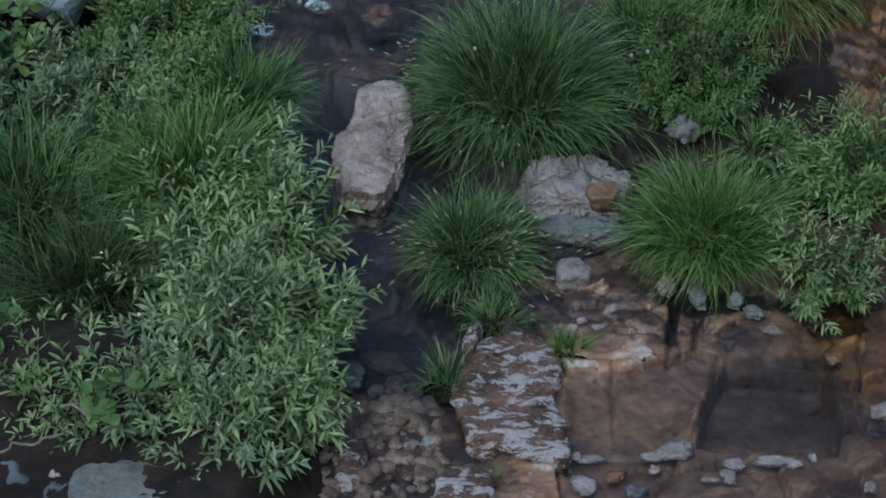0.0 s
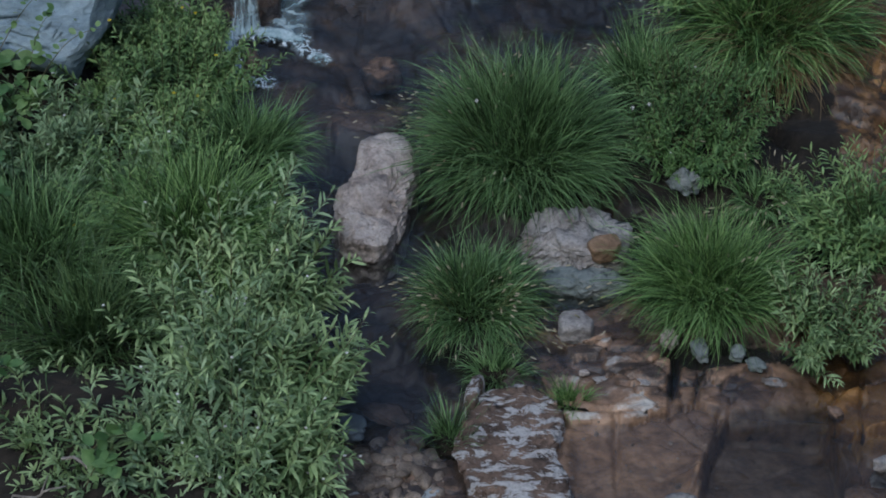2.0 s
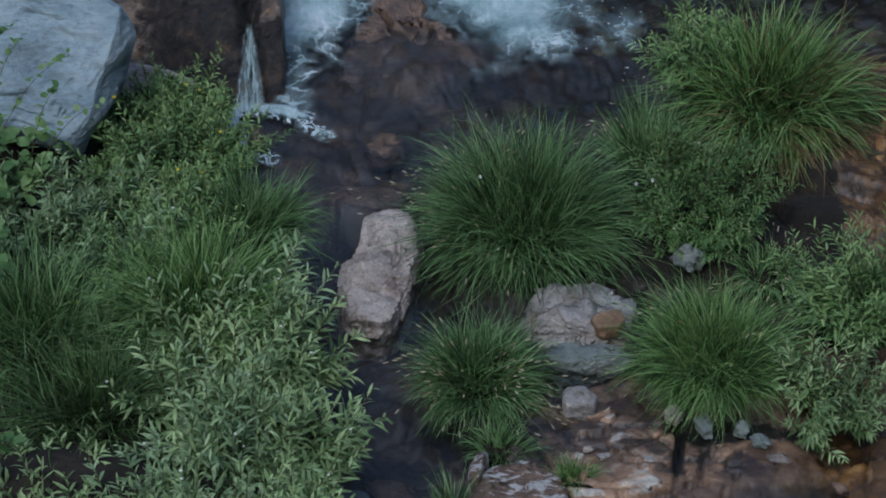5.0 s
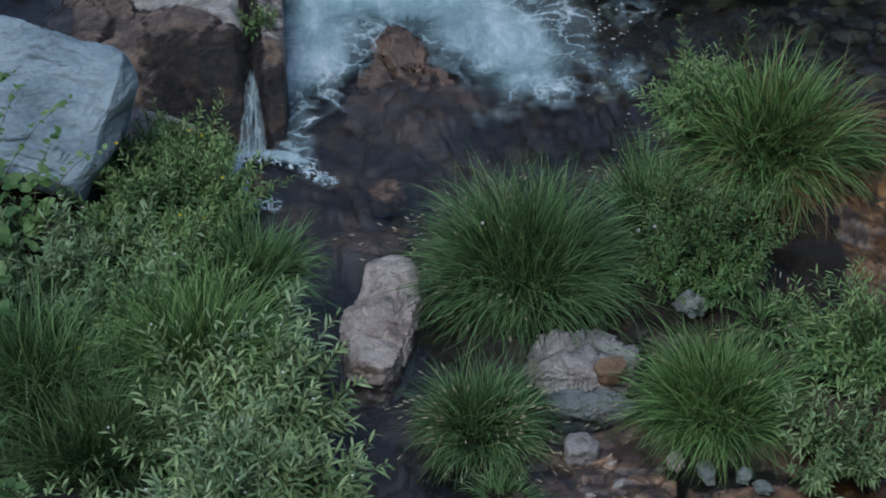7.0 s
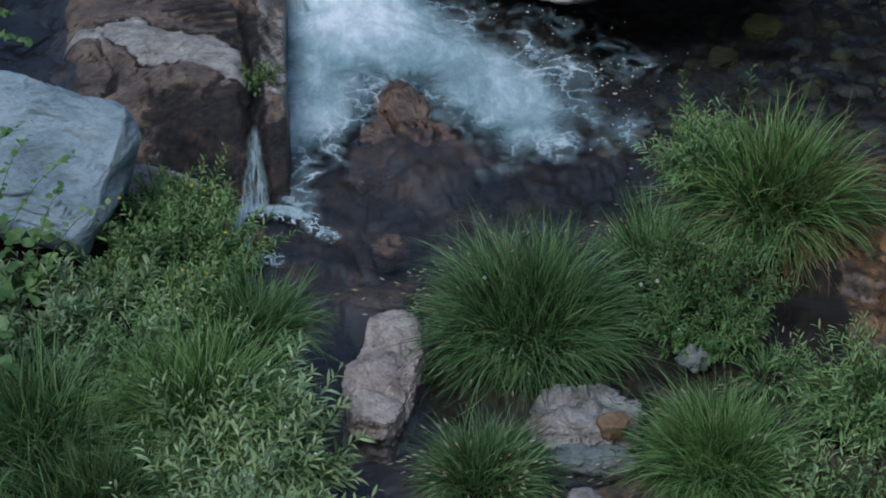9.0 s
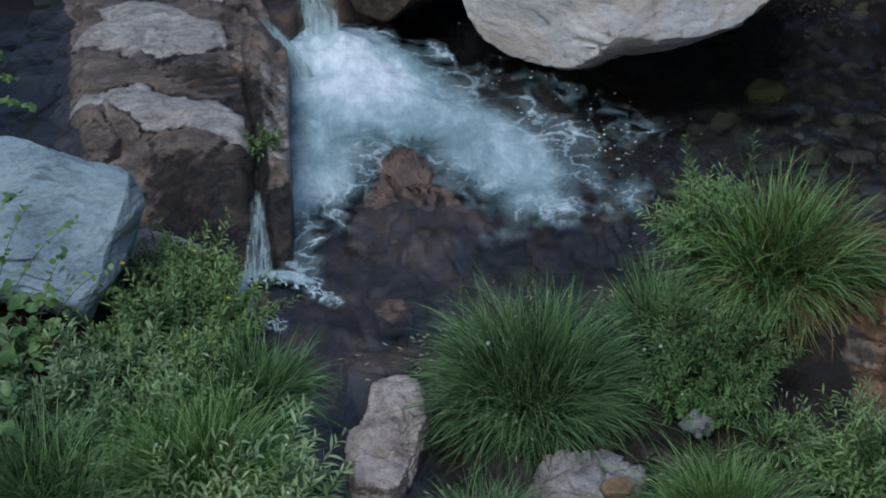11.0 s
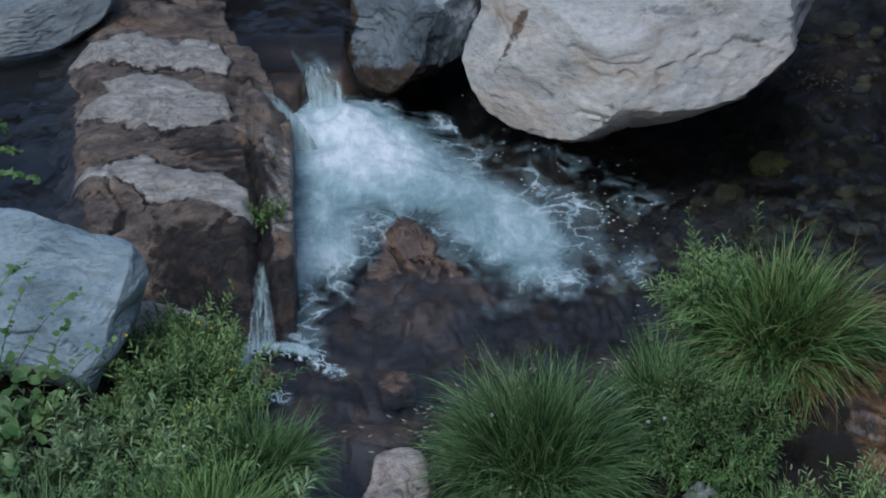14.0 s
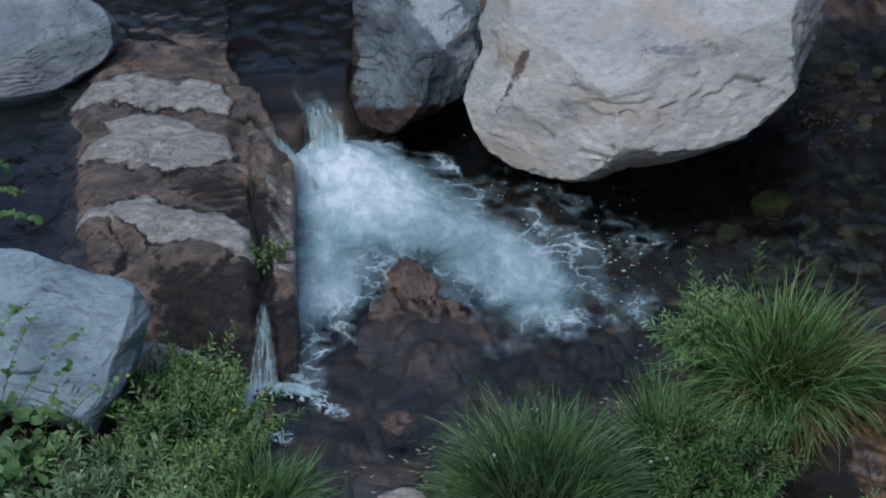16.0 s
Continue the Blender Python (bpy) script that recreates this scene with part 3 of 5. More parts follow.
def layer(ob, name, values):
    at = ob.data.attributes.new(name, "FLOAT", "POINT")
    at.data.foreach_set("value", np.ravel(values).astype(np.float32))


wx, wy = X + 0.02 * n2(X, Y, 5, 4, 3.0), Y + 0.02 * n2(X, Y, 5, 4, 5.0)
slot, chink = plates(wx, wy, 0.34, 4)[1], plates(wx, wy, 0.15, 9)[1]
still = np.maximum(smooth(-0.02, 0.03, area(X, Y, TAN)), smooth(-0.03, 0.02, area(X, Y, POOL)))
layer(ground, "joint", np.clip(0.45 * joints(X, Y) + (1 - still) * (0.35 * smooth(0.05, 0.0, slot) + 0.4 * smooth(0.06, 0.0, chink)), 0, 1) * smooth(6.6, 6.3, Y) * smooth(0.05, 0.2, X))
tint = np.clip(plates(X, Y, 0.34, 4)[0] * 0.45 + 0.55 * plates(wx, wy, 0.15, 9)[0], 0, 1)
tint = tint * (1 - still) + still * np.where(area(X, Y, POOL) > 0, 0.5, 0.72)
layer(ground, "plate", tint - 0.18 * smooth(5.7, 5.8, Y) * smooth(6.6, 6.3, Y))
layer(ground, "crust", np.clip(0.75 * smooth(0.002, 0.016, Z) * smooth(0.15, 0.3, X) * smooth(6.15, 6.0, Y) * smooth(4.7, 4.9, Y) * (0.45 + 0.5 * n2(X, Y, 5, 3, 4.0)), 0, 1))
layer(ground, "ochre", np.clip(0.75 * smooth(1.05, 1.3, X + 0.12 * wob) * smooth(5.45, 5.6, Y) * smooth(6.3, 6.1, Y) + 0.5 * smooth(1.18, 1.36, X) * smooth(6.4, 6.6, Y) * smooth(8.3, 8.0, Y), 0, 1))
layer(ground, "rust", np.clip(rust, 0, 1))
layer(ground, "soil_shade", np.clip(soil_shade, 0, 1))

# ---- water ----
X, Y, F4 = sheet(np.arange(-2.6, 2.61, 0.03), np.arange(4.4, 10.81, 0.03))
calm = smooth(7.0, 8.0, Y)
Z = 0.002 * n2(X, Y, 5, 3) * (0.3 + calm) + calm * 0.006 * n2(X, Y, 9, 3, 4.0)
water = tagged(link("water", np.stack([X.ravel(), Y.ravel(), Z.ravel()], 1), F4, WATER),
               "clear dark stream water over brown rock", "water", kind="structure")
layer(water, "depth", np.clip(-height(X, Y), 0, 1))
X, Y, F4 = sheet(np.arange(-2.6, -0.3, 0.02), np.arange(8.1, 13.0, 0.02))
rim = np.minimum(9.34 + 1.76 * (X + 1.05), 9.60)
lip = smooth(0.22, 0.0, Y - rim) * smooth(-1.2, -1.05, X)
Z = 0.215 + 0.004 * n2(X, Y, 7, 3) - 0.07 * lip
F4 = F4[~((X.ravel()[F4].max(1) > -1.45) & (Y.ravel()[F4].min(1) < 9.2))]
F4 = F4[~((X.ravel()[F4].max(1) > -1.05) & ((Y - rim).ravel()[F4].min(1) < 0))]
F4 = F4[~((X.ravel()[F4].max(1) > -0.47) & (Y.ravel()[F4].min(1) < 9.84))]
upper = tagged(link("upper_water", np.stack([X.ravel(), Y.ravel(), Z.ravel()], 1), F4, FAST),
       "dark smooth water running above the fall", "water", kind="structure")
layer(upper, "depth", 0.10 + 0.02 * lip + 0.12 * np.maximum(smooth(9.7, 10.3, Y), smooth(-1.5, -1.7, X)) + 0.03 * n2(X, Y, 3, 3))


X, Y, F4 = sheet(np.arange(-0.8, 1.5, 0.012), np.arange(7.5, 9.9, 0.012))
sway = 0.05 * n2(X, Y, 4, 4)
white = area(X + sway, Y - sway, [(-0.72, 9.34), (-0.38, 9.47), (-0.18, 9.36), (0.0, 9.14), (0.30, 8.80), (0.50, 8.46), (0.46, 8.17), (0.22, 8.13), (0.05, 8.38),
                                  (-0.07, 8.58), (-0.34, 8.62), (-0.37, 8.36), (-0.50, 8.15), (-0.70, 8.05)])
D = np.clip(0.47 + white * np.where(white > 0, 2.1, 2.6), 0, 0.86) + 0.66 * blob(X, Y, -0.58, 9.33, -0.38, 9.1, 0.40)
D = np.maximum.reduce([D * smooth(-0.34, -0.2, white),
                       0.36 * blob(X, Y, 0.1, 9.1, 0.45, 8.8, 0.22),
                       0.42 * blob(X, Y, 0.45, 8.75, 0.68, 8.25, 0.30),
                       0.30 * blob(X, Y, 0.55, 8.15, 0.15, 8.0, 0.16),
                       0.26 * blob(X, Y, 0.2, 9.2, 0.75, 8.75, 0.3),
                       0.40 * blob(X, Y, -0.54, 8.2, -0.57, 7.75, 0.15),
                       0.22 * blob(X, Y, -0.45, 8.1, -0.3, 7.95, 0.15),
                       0.45 * blob(X, Y, -0.378, 9.431, -0.057, 9.334, 0.2)])
D = np.clip(D + 0.10 * n2(X, Y, 4, 4), 0, 1.35)
Z = 0.012 + D * (0.03 + 0.022 * n2(X, Y, 7, 5, 2.0, 0.6)) + mound(X, Y, -0.48, 9.36, 0.2, 0.14, 0.06) * (1 + 0.8 * n2(X, Y, 9, 4, 7.0))
keep = D.ravel()[F4].max(1) > 0.06
foam = link("foam", np.stack([X.ravel(), Y.ravel(), Z.ravel()], 1), F4[keep], FOAM)
layer(foam, "froth", D)
tagged(foam, "white and teal churned foam below the fall", "water", kind="structure")

# the chute: a smooth tongue that breaks into white threads
def tongue(name, label, line, wide, froth, material=FALL, n=40, m=24, seed=1.0):
    """Falling water along a line of places, as wide as given there."""
    t = np.linspace(0, len(line) - 1, n)
    i = np.minimum(t.astype(int), len(line) - 2)
    f = (t - i)[:, None]
    f = f * f * (3 - 2 * f) * 0.5 + f * 0.5
    L, Wd, Fr = np.array(line), np.array(wide), np.array(froth)
    mid = L[i] * (1 - f) + L[i + 1] * f
    w = Wd[i] * (1 - f[:, 0]) + Wd[i + 1] * f[:, 0]
    fr = Fr[i] * (1 - f[:, 0]) + Fr[i + 1] * f[:, 0]
    s = np.linspace(-1, 1, m)
    P3 = np.repeat(mid[:, None], m, 1)
    P3[..., 0] += w[:, None] * s
    rough = n2(s[None] * 0.9 + 0 * t[:, None] + seed, t[:, None] * 0.25 + 0 * s[None], 9, 4)
    P3[..., 2] += 0.012 * rough + 0.012 * (1 - s ** 2)
    D = fr[:, None] * (0.55 + 0.6 * (1 - s ** 2)) + 0.25 * rough
    i = (np.arange(n - 1)[:, None] * m + np.arange(m - 1)).ravel()
    ob = link(name, P3.reshape(-1, 3), np.stack([i, i + 1, i + m + 1, i + m], 1), material)
    layer(ob, "froth", np.clip(D, 0, 1))
    return tagged(ob, label, "water", kind="structure")


tongue("chute", "clear water tongue breaking white over the lip", [(-0.700, 9.860, 0.225), (-0.650, 9.700, 0.215), (-0.585, 9.540, 0.180), (-0.548, 9.470, 0.090), (-0.530, 9.420, 0.020)],
       (0.07, 0.075, 0.08, 0.10, 0.14), (0.0, 0.12, 0.42, 0.55, 0.8))
tongue("chute_side", "white side stream of the chute", [(-0.810, 9.280, 0.250), (-0.760, 9.220, 0.225), (-0.700, 9.170, 0.150), (-0.635, 9.120, 0.025)], (0.025, 0.045, 0.06, 0.08), (0.05, 0.5, 0.7, 0.85), seed=4.0)
tongue("small_fall", "thin white waterfall down the ledge", [(-0.728, 7.967, 0.230), (-0.731, 7.893, 0.150), (-0.725, 7.791, 0.090), (-0.718, 7.694, 0.015)],
       (0.014, 0.035, 0.05, 0.06), (0.3, 0.42, 0.34, 0.5), seed=7.0)
X, Y, F4 = sheet(np.arange(-0.9, -0.2, 0.008), np.arange(7.35, 7.95, 0.008))
D = np.maximum.reduce([
    0.95 * blob(X, Y, -0.755, 7.733, -0.641, 7.725, 0.07),
    0.9 * blob(X, Y, -0.641, 7.725, -0.521, 7.685, 0.075),
    0.6 * blob(X, Y, -0.542, 7.674, -0.431, 7.560, 0.07),
    0.85 * blob(X, Y, -0.784, 7.679, -0.754, 7.518, 0.06),
    0.5 * blob(X, Y, -0.699, 7.448, -0.635, 7.420, 0.08)])
D = np.clip(D * (1 + 0.9 * n2(X, Y, 14, 4, 3.0, 0.65)), 0, 1)
Z = 0.006 + 0.022 * D
thread = link("foam_line", np.stack([X.ravel(), Y.ravel(), Z.ravel()], 1), F4[D.ravel()[F4].max(1) > 0.05], LINE)
layer(thread, "froth", D)
tagged(thread, "white foam where the small fall lands", "water", kind="structure")
tongue("foam_spill", "white spill beside the small fall", [(-0.777, 7.692, 0.030), (-0.777, 7.598, 0.020), (-0.751, 7.508, 0.008)], (0.015, 0.02, 0.03), (0.4, 0.6, 0.8), seed=11.0)

# ---- rocks ----
def split(ob, faces, pick, name, note):
    """Lift the picked faces off as a part; with no name, drop them from the thing itself."""
    me = ob.data
    co = np.zeros(len(me.vertices) * 3, dtype=np.float32)
    me.vertices.foreach_get("co", co)
    chosen = faces[pick] if name else faces[~pick]
    used, index = np.unique(chosen, return_inverse=True)
    part = link(name or "rest", co.reshape(-1, 3)[used], index.reshape(chosen.shape), LEDGE, ob if name else None, note)
    for at in ("joint", "orange", "dry", "wet"):
        v = np.zeros(len(me.vertices), dtype=np.float32)
        me.attributes[at].data.foreach_get("value", v)
        layer(part, at, v[used])
    if not name:
        ob.data = part.data
        bpy.data.objects.remove(part)


def ledge():
    """The broad brown ledge beside the fall, rounded at its front, stepped and crusted pale on top."""
    X, Y, F4 = sheet(np.arange(-2.15, -0.5, 0.009), np.arange(7.45, 10.9, 0.01))
    wob = n2(X, Y, 2.2, 4)
    right = -0.074 * Y - 0.012 + 0.012 * n2(X * 0, Y, 3.0, 3, 7.0) - 0.27 * smooth(9.0, 9.95, Y)
    foot_y = 7.72 + 0.35 * smooth(-0.75, -1.3, X) + 0.05 * wob
    top = 0.25 + 0.02 * wob - 0.05 * smooth(9.5, 9.75, Y) - 0.1 * smooth(9.8, 10.8, Y)
    z = -0.3 + (top + 0.3) * smooth(-0.22, 0.46, Y - foot_y) ** 0.8
    wx, wy = X + 0.02 * n2(X, Y, 7, 4, 2.0, 0.6), Y + 0.03 * n2(X, Y, 7, 4, 6.0, 0.6)
    back = area(wx, wy, [(-1.70, 9.50), (-1.59, 9.61), (-1.52, 9.58), (-1.42, 9.74), (-1.35, 9.75), (-1.31, 9.65), (-1.24, 9.63), (-1.20, 9.55), (-1.13, 9.66), (-1.02, 9.58), (-0.94, 9.41), (-0.97, 9.30), (-1.2, 9.38), (-1.33, 9.36), (-1.52, 9.43)])
    mid = area(wx, wy, [(-1.59, 9.03), (-1.42, 9.15), (-1.47, 9.22), (-1.33, 9.30), (-1.14, 9.26), (-1.05, 9.14), (-0.95, 9.09), (-0.90, 8.98), (-1.0, 8.92), (-1.17, 8.86), (-1.32, 8.93), (-1.44, 8.98)])
    front = area(wx, wy, [(-1.54, 8.56), (-1.47, 8.63), (-1.36, 8.63), (-1.24, 8.66), (-1.08, 8.60), (-0.91, 8.54), (-0.82, 8.43), (-0.775, 8.31), (-0.775, 8.22), (-0.82, 8.22), (-0.90, 8.30), (-1.06, 8.38), (-1.22, 8.42), (-1.36, 8.52), (-1.46, 8.54), (-1.52, 8.50)])
    crust = np.maximum.reduce([back, mid, front])
    dry = np.clip(0.5 + 22 * crust, -0.4, 1.3) + 0.16 * n2(X, Y, 9, 6, 3.0, 0.65)
    dry = np.maximum(dry, 0.42 * smooth(0.1, 0.5, n2(X * 0.7, Y * 1.7, 6, 5, 1.0, 0.6)) * smooth(8.5, 8.7, Y) * smooth(9.8, 9.6, Y) * smooth(-1.55, -1.4, X) + 0.0)
    dry = np.maximum(dry, 0.5 * smooth(0.02, 0.04, X + 0.085 * Y + 0.055) * smooth(8.05, 8.2, Y) * smooth(9.0, 8.8, Y))
    rise = np.maximum.reduce([0.9 * smooth(-0.012, 0.018, back), smooth(-0.012, 0.018, mid), 0.9 * smooth(-0.012, 0.018, front)])
    z = z + 0.035 * rise + 0.02 * smooth(0.0, 0.12, crust) + 0.03 * smooth(8.75, 9.3, Y)
    pebbly = np.clip(0.035 - np.abs(n2(X * 0.8, Y * 1.5, 7, 3, 12.0)), 0, 1)
    z = z - 0.7 * pebbly * rise
    f = (Y * 0.9 + 0.35 * X + 0.25 * wob + 0.06 * n2(X, Y, 5, 4)) / 0.21
    f = f - np.floor(f)
    z = z + 0.045 * (1 - 0.6 * rise) * (np.clip(f * 7, 0, 1) - f)
    f = (Y * 0.85 - 0.5 * X + 0.2 * n2(X, Y, 1.4, 4, 3.0)) / 0.075
    z = z + 0.018 * (1 - 0.7 * rise) * (np.clip((f - np.floor(f)) * 6, 0, 1) - (f - np.floor(f)))
    # joints, the gully in which the small fall runs, and the crack beside the outer strip
    crack = np.abs(n2(X * 0.7, Y * 1.4, 2.6, 3, 8.0))
    z = z - 0.025 * smooth(0.035, 0.0, crack)
    gully = np.abs(X - (-0.085 * Y - 0.055 + 0.05 * n2(X * 0, Y, 3.0, 4, 5.0)))
    z = z - 0.07 * smooth(0.07, 0.0, gully) * smooth(8.6, 8.2, Y) - 0.04 * smooth(0.02, 0.0, gully) * smooth(9.3, 8.8, Y)
    z = z - 0.16 * mound(X, Y, -0.906, 9.238, 0.035, 0.06, 1)
    z = z - 0.12 * blob(X, Y, -0.80, 9.27, -0.62, 9.13, 0.07)
    z = z - 0.08 * smooth(0.0, 0.08, X - right + 0.10) * smooth(8.0, 8.6, Y) * smooth(9.5, 9.2, Y)
    z = z - 0.6 * smooth(0.0, 0.03, X - right - 0.006 * n2(X, Y, 8, 3))
    z = z - 0.16 * smooth(-1.42, -1.7, X + 0.15 * wob + 0.1 * (Y - 8.8)) - 0.4 * smooth(-1.8, -1.95, X + 0.15 * wob)
    z = z - 0.25 * smooth(9.72, 10.1, Y) * smooth(-1.05, -0.75, X)
    z = z + 0.02 * n2(X, Y, 7, 5) + 0.009 * n2(X, Y, 25, 4, 0.0, 0.6)
    step = (Y * 0.9 + 0.35 * X + 0.25 * wob + 0.06 * n2(X, Y, 5, 4)) / 0.21
    step = step - np.floor(step)
    joint = np.maximum.reduce([0.75 * smooth(0.045, 0.0, crack), 0.7 * smooth(0.10, 0.0, step) * (1 - 0.8 * rise), 1.1 * smooth(0.015, 0.0, np.abs(crust + 0.006)), 30 * pebbly * rise])
    joint = joint * (0.75 + 0.6 * n2(X, Y, 5, 3, 11.0))
    ob = link("rock_ledge", np.stack([X.ravel(), Y.ravel(), np.maximum(z, -0.5).ravel()], 1), F4, LEDGE)
    layer(ob, "dry", np.clip(dry, 0, 1) * smooth(0.0, 0.15, z))
    rusty = np.maximum.reduce([0.9 * mound(X, Y, -1.088, 7.98, 0.05, 0.07, 1), 0.75 * mound(X, Y, -0.95, 8.68, 0.2, 0.07, 1), 0.6 * mound(X, Y, -0.85, 8.8, 0.08, 0.15, 1),
                               0.75 * mound(X, Y, -0.70, 8.82, 0.05, 0.09, 1), 0.42 * mound(X, Y, -0.66, 8.2, 0.05, 0.5, 1), 0.5 * mound(X, Y, -1.3, 8.1, 0.3, 0.12, 1),
                               0.5 * mound(X, Y, -1.35, 9.85, 0.4, 0.12, 1)])
    layer(ob, "joint", np.clip(joint, 0, 1))
    layer(ob, "orange", np.clip(rusty, 0, 1))
    wet = 1.5 * smooth(0.32, 0.2, z + 0.07 * n2(X, Y, 3, 4)) * smooth(9.2, 8.6, Y) * smooth(-1.35, -0.95, X + 0.2 * wob) * np.maximum(smooth(-0.66, -0.74, X), smooth(8.1, 7.95, Y))
    layer(ob, "wet", np.clip(wet * (1 - np.clip(1.6 * dry - 0.3, 0, 1)), 0, 1))
    cx, cy = X.ravel()[F4].mean(1), Y.ravel()[F4].mean(1)
    pale = crust.ravel()[F4].mean(1) > 0
    outer = (X - (-0.085 * Y - 0.055)).ravel()[F4].mean(1) > 0
    for name, pick, note in (("outer_strip", outer, "narrow outer strip of the ledge"), ("pale_slab", pale & ~outer & (cy < 8.75), "pale crusted front slab"),
                             ("pale_slab", pale & ~outer & (cy >= 8.75) & (cy < 9.25), ""), ("pale_slab", pale & ~outer & (cy >= 9.25), "")):
        split(ob, F4, pick, name, note)
    split(ob, F4, outer | pale, None, "")
    return tagged(ob, "wet brown layered rock ledge with pale crusted top", "rock")


ledge()

boulder("boulder", BLUE, "blue-grey angular slate boulder among leaves", "boulder", "large boulders",
        (-1.471, 7.325, 0.520), 34.2, 11.4, [0.373, 0.396, 0.385, 0.340, 0.293, 0.280, 0.278, 0.289, 0.314, 0.337, 0.368, 0.416, 0.438, 0.481, 0.440, 0.414, 0.406, 0.414, 0.440, 0.370, 0.318, 0.288, 0.276, 0.276, 0.292, 0.327, 0.385, 0.355, 0.345, 0.350, 0.358, 0.368],
        0.26, 0.3, power=4.5, level=7, cuts=((0.08, -0.74, 0.67, 0.19), (0.85, -0.5, 0.15, 0.345)), strata=0.03, rough=0.016, chips=0.014, seed=3,
        carve=((-0.2, 0.03, -0.06, 0.0, 0.012, 0.03), (-0.02, 0.02, 0.1, -0.02, 0.012, 0.03), (-0.12, -0.1, 0.03, -0.13, 0.012, 0.025), (0.12, 0.1, 0.26, 0.03, 0.01, 0.025), (0.05, -0.08, 0.16, -0.1, 0.01, 0.025),
               (0.16, -0.02, 0.26, -0.06, 0.01, 0.02), (-0.06, -0.2, 0.06, -0.24, 0.012, 0.025), (0.02, 0.17, 0.12, 0.13, 0.01, 0.02)))
boulder("boulder", FLAT, "flat grey boulder beside the upper water", "boulder", "large boulders",
        (-1.972, 9.943, 0.360), 27.3, 11.2, [0.462, 0.409, 0.357, 0.330, 0.319, 0.321, 0.336, 0.345, 0.348, 0.366, 0.401, 0.463, 0.512, 0.600, 0.667, 0.628, 0.616, 0.608, 0.531, 0.488, 0.438, 0.378, 0.344, 0.327, 0.317, 0.317, 0.324, 0.330, 0.350, 0.378, 0.427, 0.462],
        0.3, 0.3, power=4, cuts=((0.1, -0.45, 1, 0.15), (0.3, -0.85, 0.3, 0.25)), strata=0.022, rough=0.02, chips=0.011, level=7, seed=7)
slate = boulder("boulder", SLATE, "dark blue-grey boulder with a damp brown foot", "boulder", "large boulders",
        (-0.184, 9.992, 0.300), 27.9, 1.1, [0.303, 0.308, 0.322, 0.346, 0.371, 0.418, 0.429, 0.453, 0.473, 0.445, 0.436, 0.408, 0.353, 0.321, 0.297, 0.287, 0.286, 0.293, 0.314, 0.352, 0.422, 0.482, 0.489, 0.455, 0.394, 0.355, 0.334, 0.323, 0.321, 0.318, 0.310, 0.303],
        0.3, 0.3, cuts=((-0.5, -0.80, 0.35, 0.20), (0.35, -0.5, 0.75, 0.20), (0.8, -0.6, 0.1, 0.24), (-0.1, -0.5, 0.85, 0.23)), rough=0.03, chips=0.035, level=7, seed=11)
big = boulder("boulder", BIG, "huge pale granite boulder overhanging the pool", "boulder", "large boulders",
        (0.804, 9.656, 0.420), 28.1, -4.8, [0.778, 0.819, 0.862, 0.891, 0.844, 0.810, 0.752, 0.703, 0.676, 0.667, 0.660, 0.652, 0.661, 0.688, 0.735, 0.728, 0.730, 0.731, 0.711, 0.703, 0.702, 0.751, 0.806, 0.815, 0.790, 0.738, 0.692, 0.652, 0.609, 0.546, 0.505, 0.496, 0.498, 0.507, 0.528, 0.555, 0.602, 0.634, 0.670, 0.724],
        0.55, 0.6, level=7, power=3.2, cuts=((0.0, -0.38, 1, 0.22), (0.30, -0.82, 0.50, 0.375), (-0.55, -0.78, 0.30, 0.47), (-0.9, -0.3, 0.5, 0.60), (0.9, -0.4, 0.3, 0.66)), rough=0.018, chips=0.017, seed=15,
        carve=((-0.21, 0.10, -0.10, 0.05, 0.014, 0.03), (0.0, 0.12, 0.17, 0.14, 0.014, 0.04), (0.17, 0.14, 0.32, 0.13, 0.014, 0.04), (0.32, 0.13, 0.45, 0.2, 0.012, 0.03),
               (-0.26, -0.44, -0.13, -0.45, 0.012, 0.04), (-0.13, -0.45, -0.05, -0.52, 0.012, 0.04), (0.5, 0.02, 0.6, -0.04, 0.03, 0.03)))


def strokes(ob, name, lines):
    """Where a streak, a damp patch or painted light and shade lies on a boulder, by places on its skin."""
    co = np.zeros(len(ob.data.vertices) * 3, dtype=np.float32)
    ob.data.vertices.foreach_get("co", co)
    co = co.reshape(-1, 3)
    v = np.zeros(len(co))
    for (x0, z0), (x1, z1), r, amount in lines:
        v = np.maximum(v, amount * blob(co[:, 0], co[:, 2] + 0.55 * co[:, 1], x0, z0, x1, z1, r))
    layer(ob, name, v)


# Upper right facet paler: the brightness of its lit face put into the colour.
strokes(slate, "pale", [((0.10, 0.18), (0.24, -0.03), 0.19, 0.9)])
strokes(slate, "damp_shade", [((-0.25, -0.45), (0.1, -0.42), 0.22, 0.85), ((-0.3, -0.3), (-0.28, 0.1), 0.12, 0.7)])
strokes(big, "mark", [((-0.5, -0.02), (-0.54, -0.12), 0.055, 0.66), ((-0.54, -0.12), (-0.62, -0.3), 0.04, 0.56), ((0.2, 0.22), (0.4, 0.22), 0.06, 0.4), ((-0.2, -0.44), (0.0, -0.5), 0.05, 0.4)])
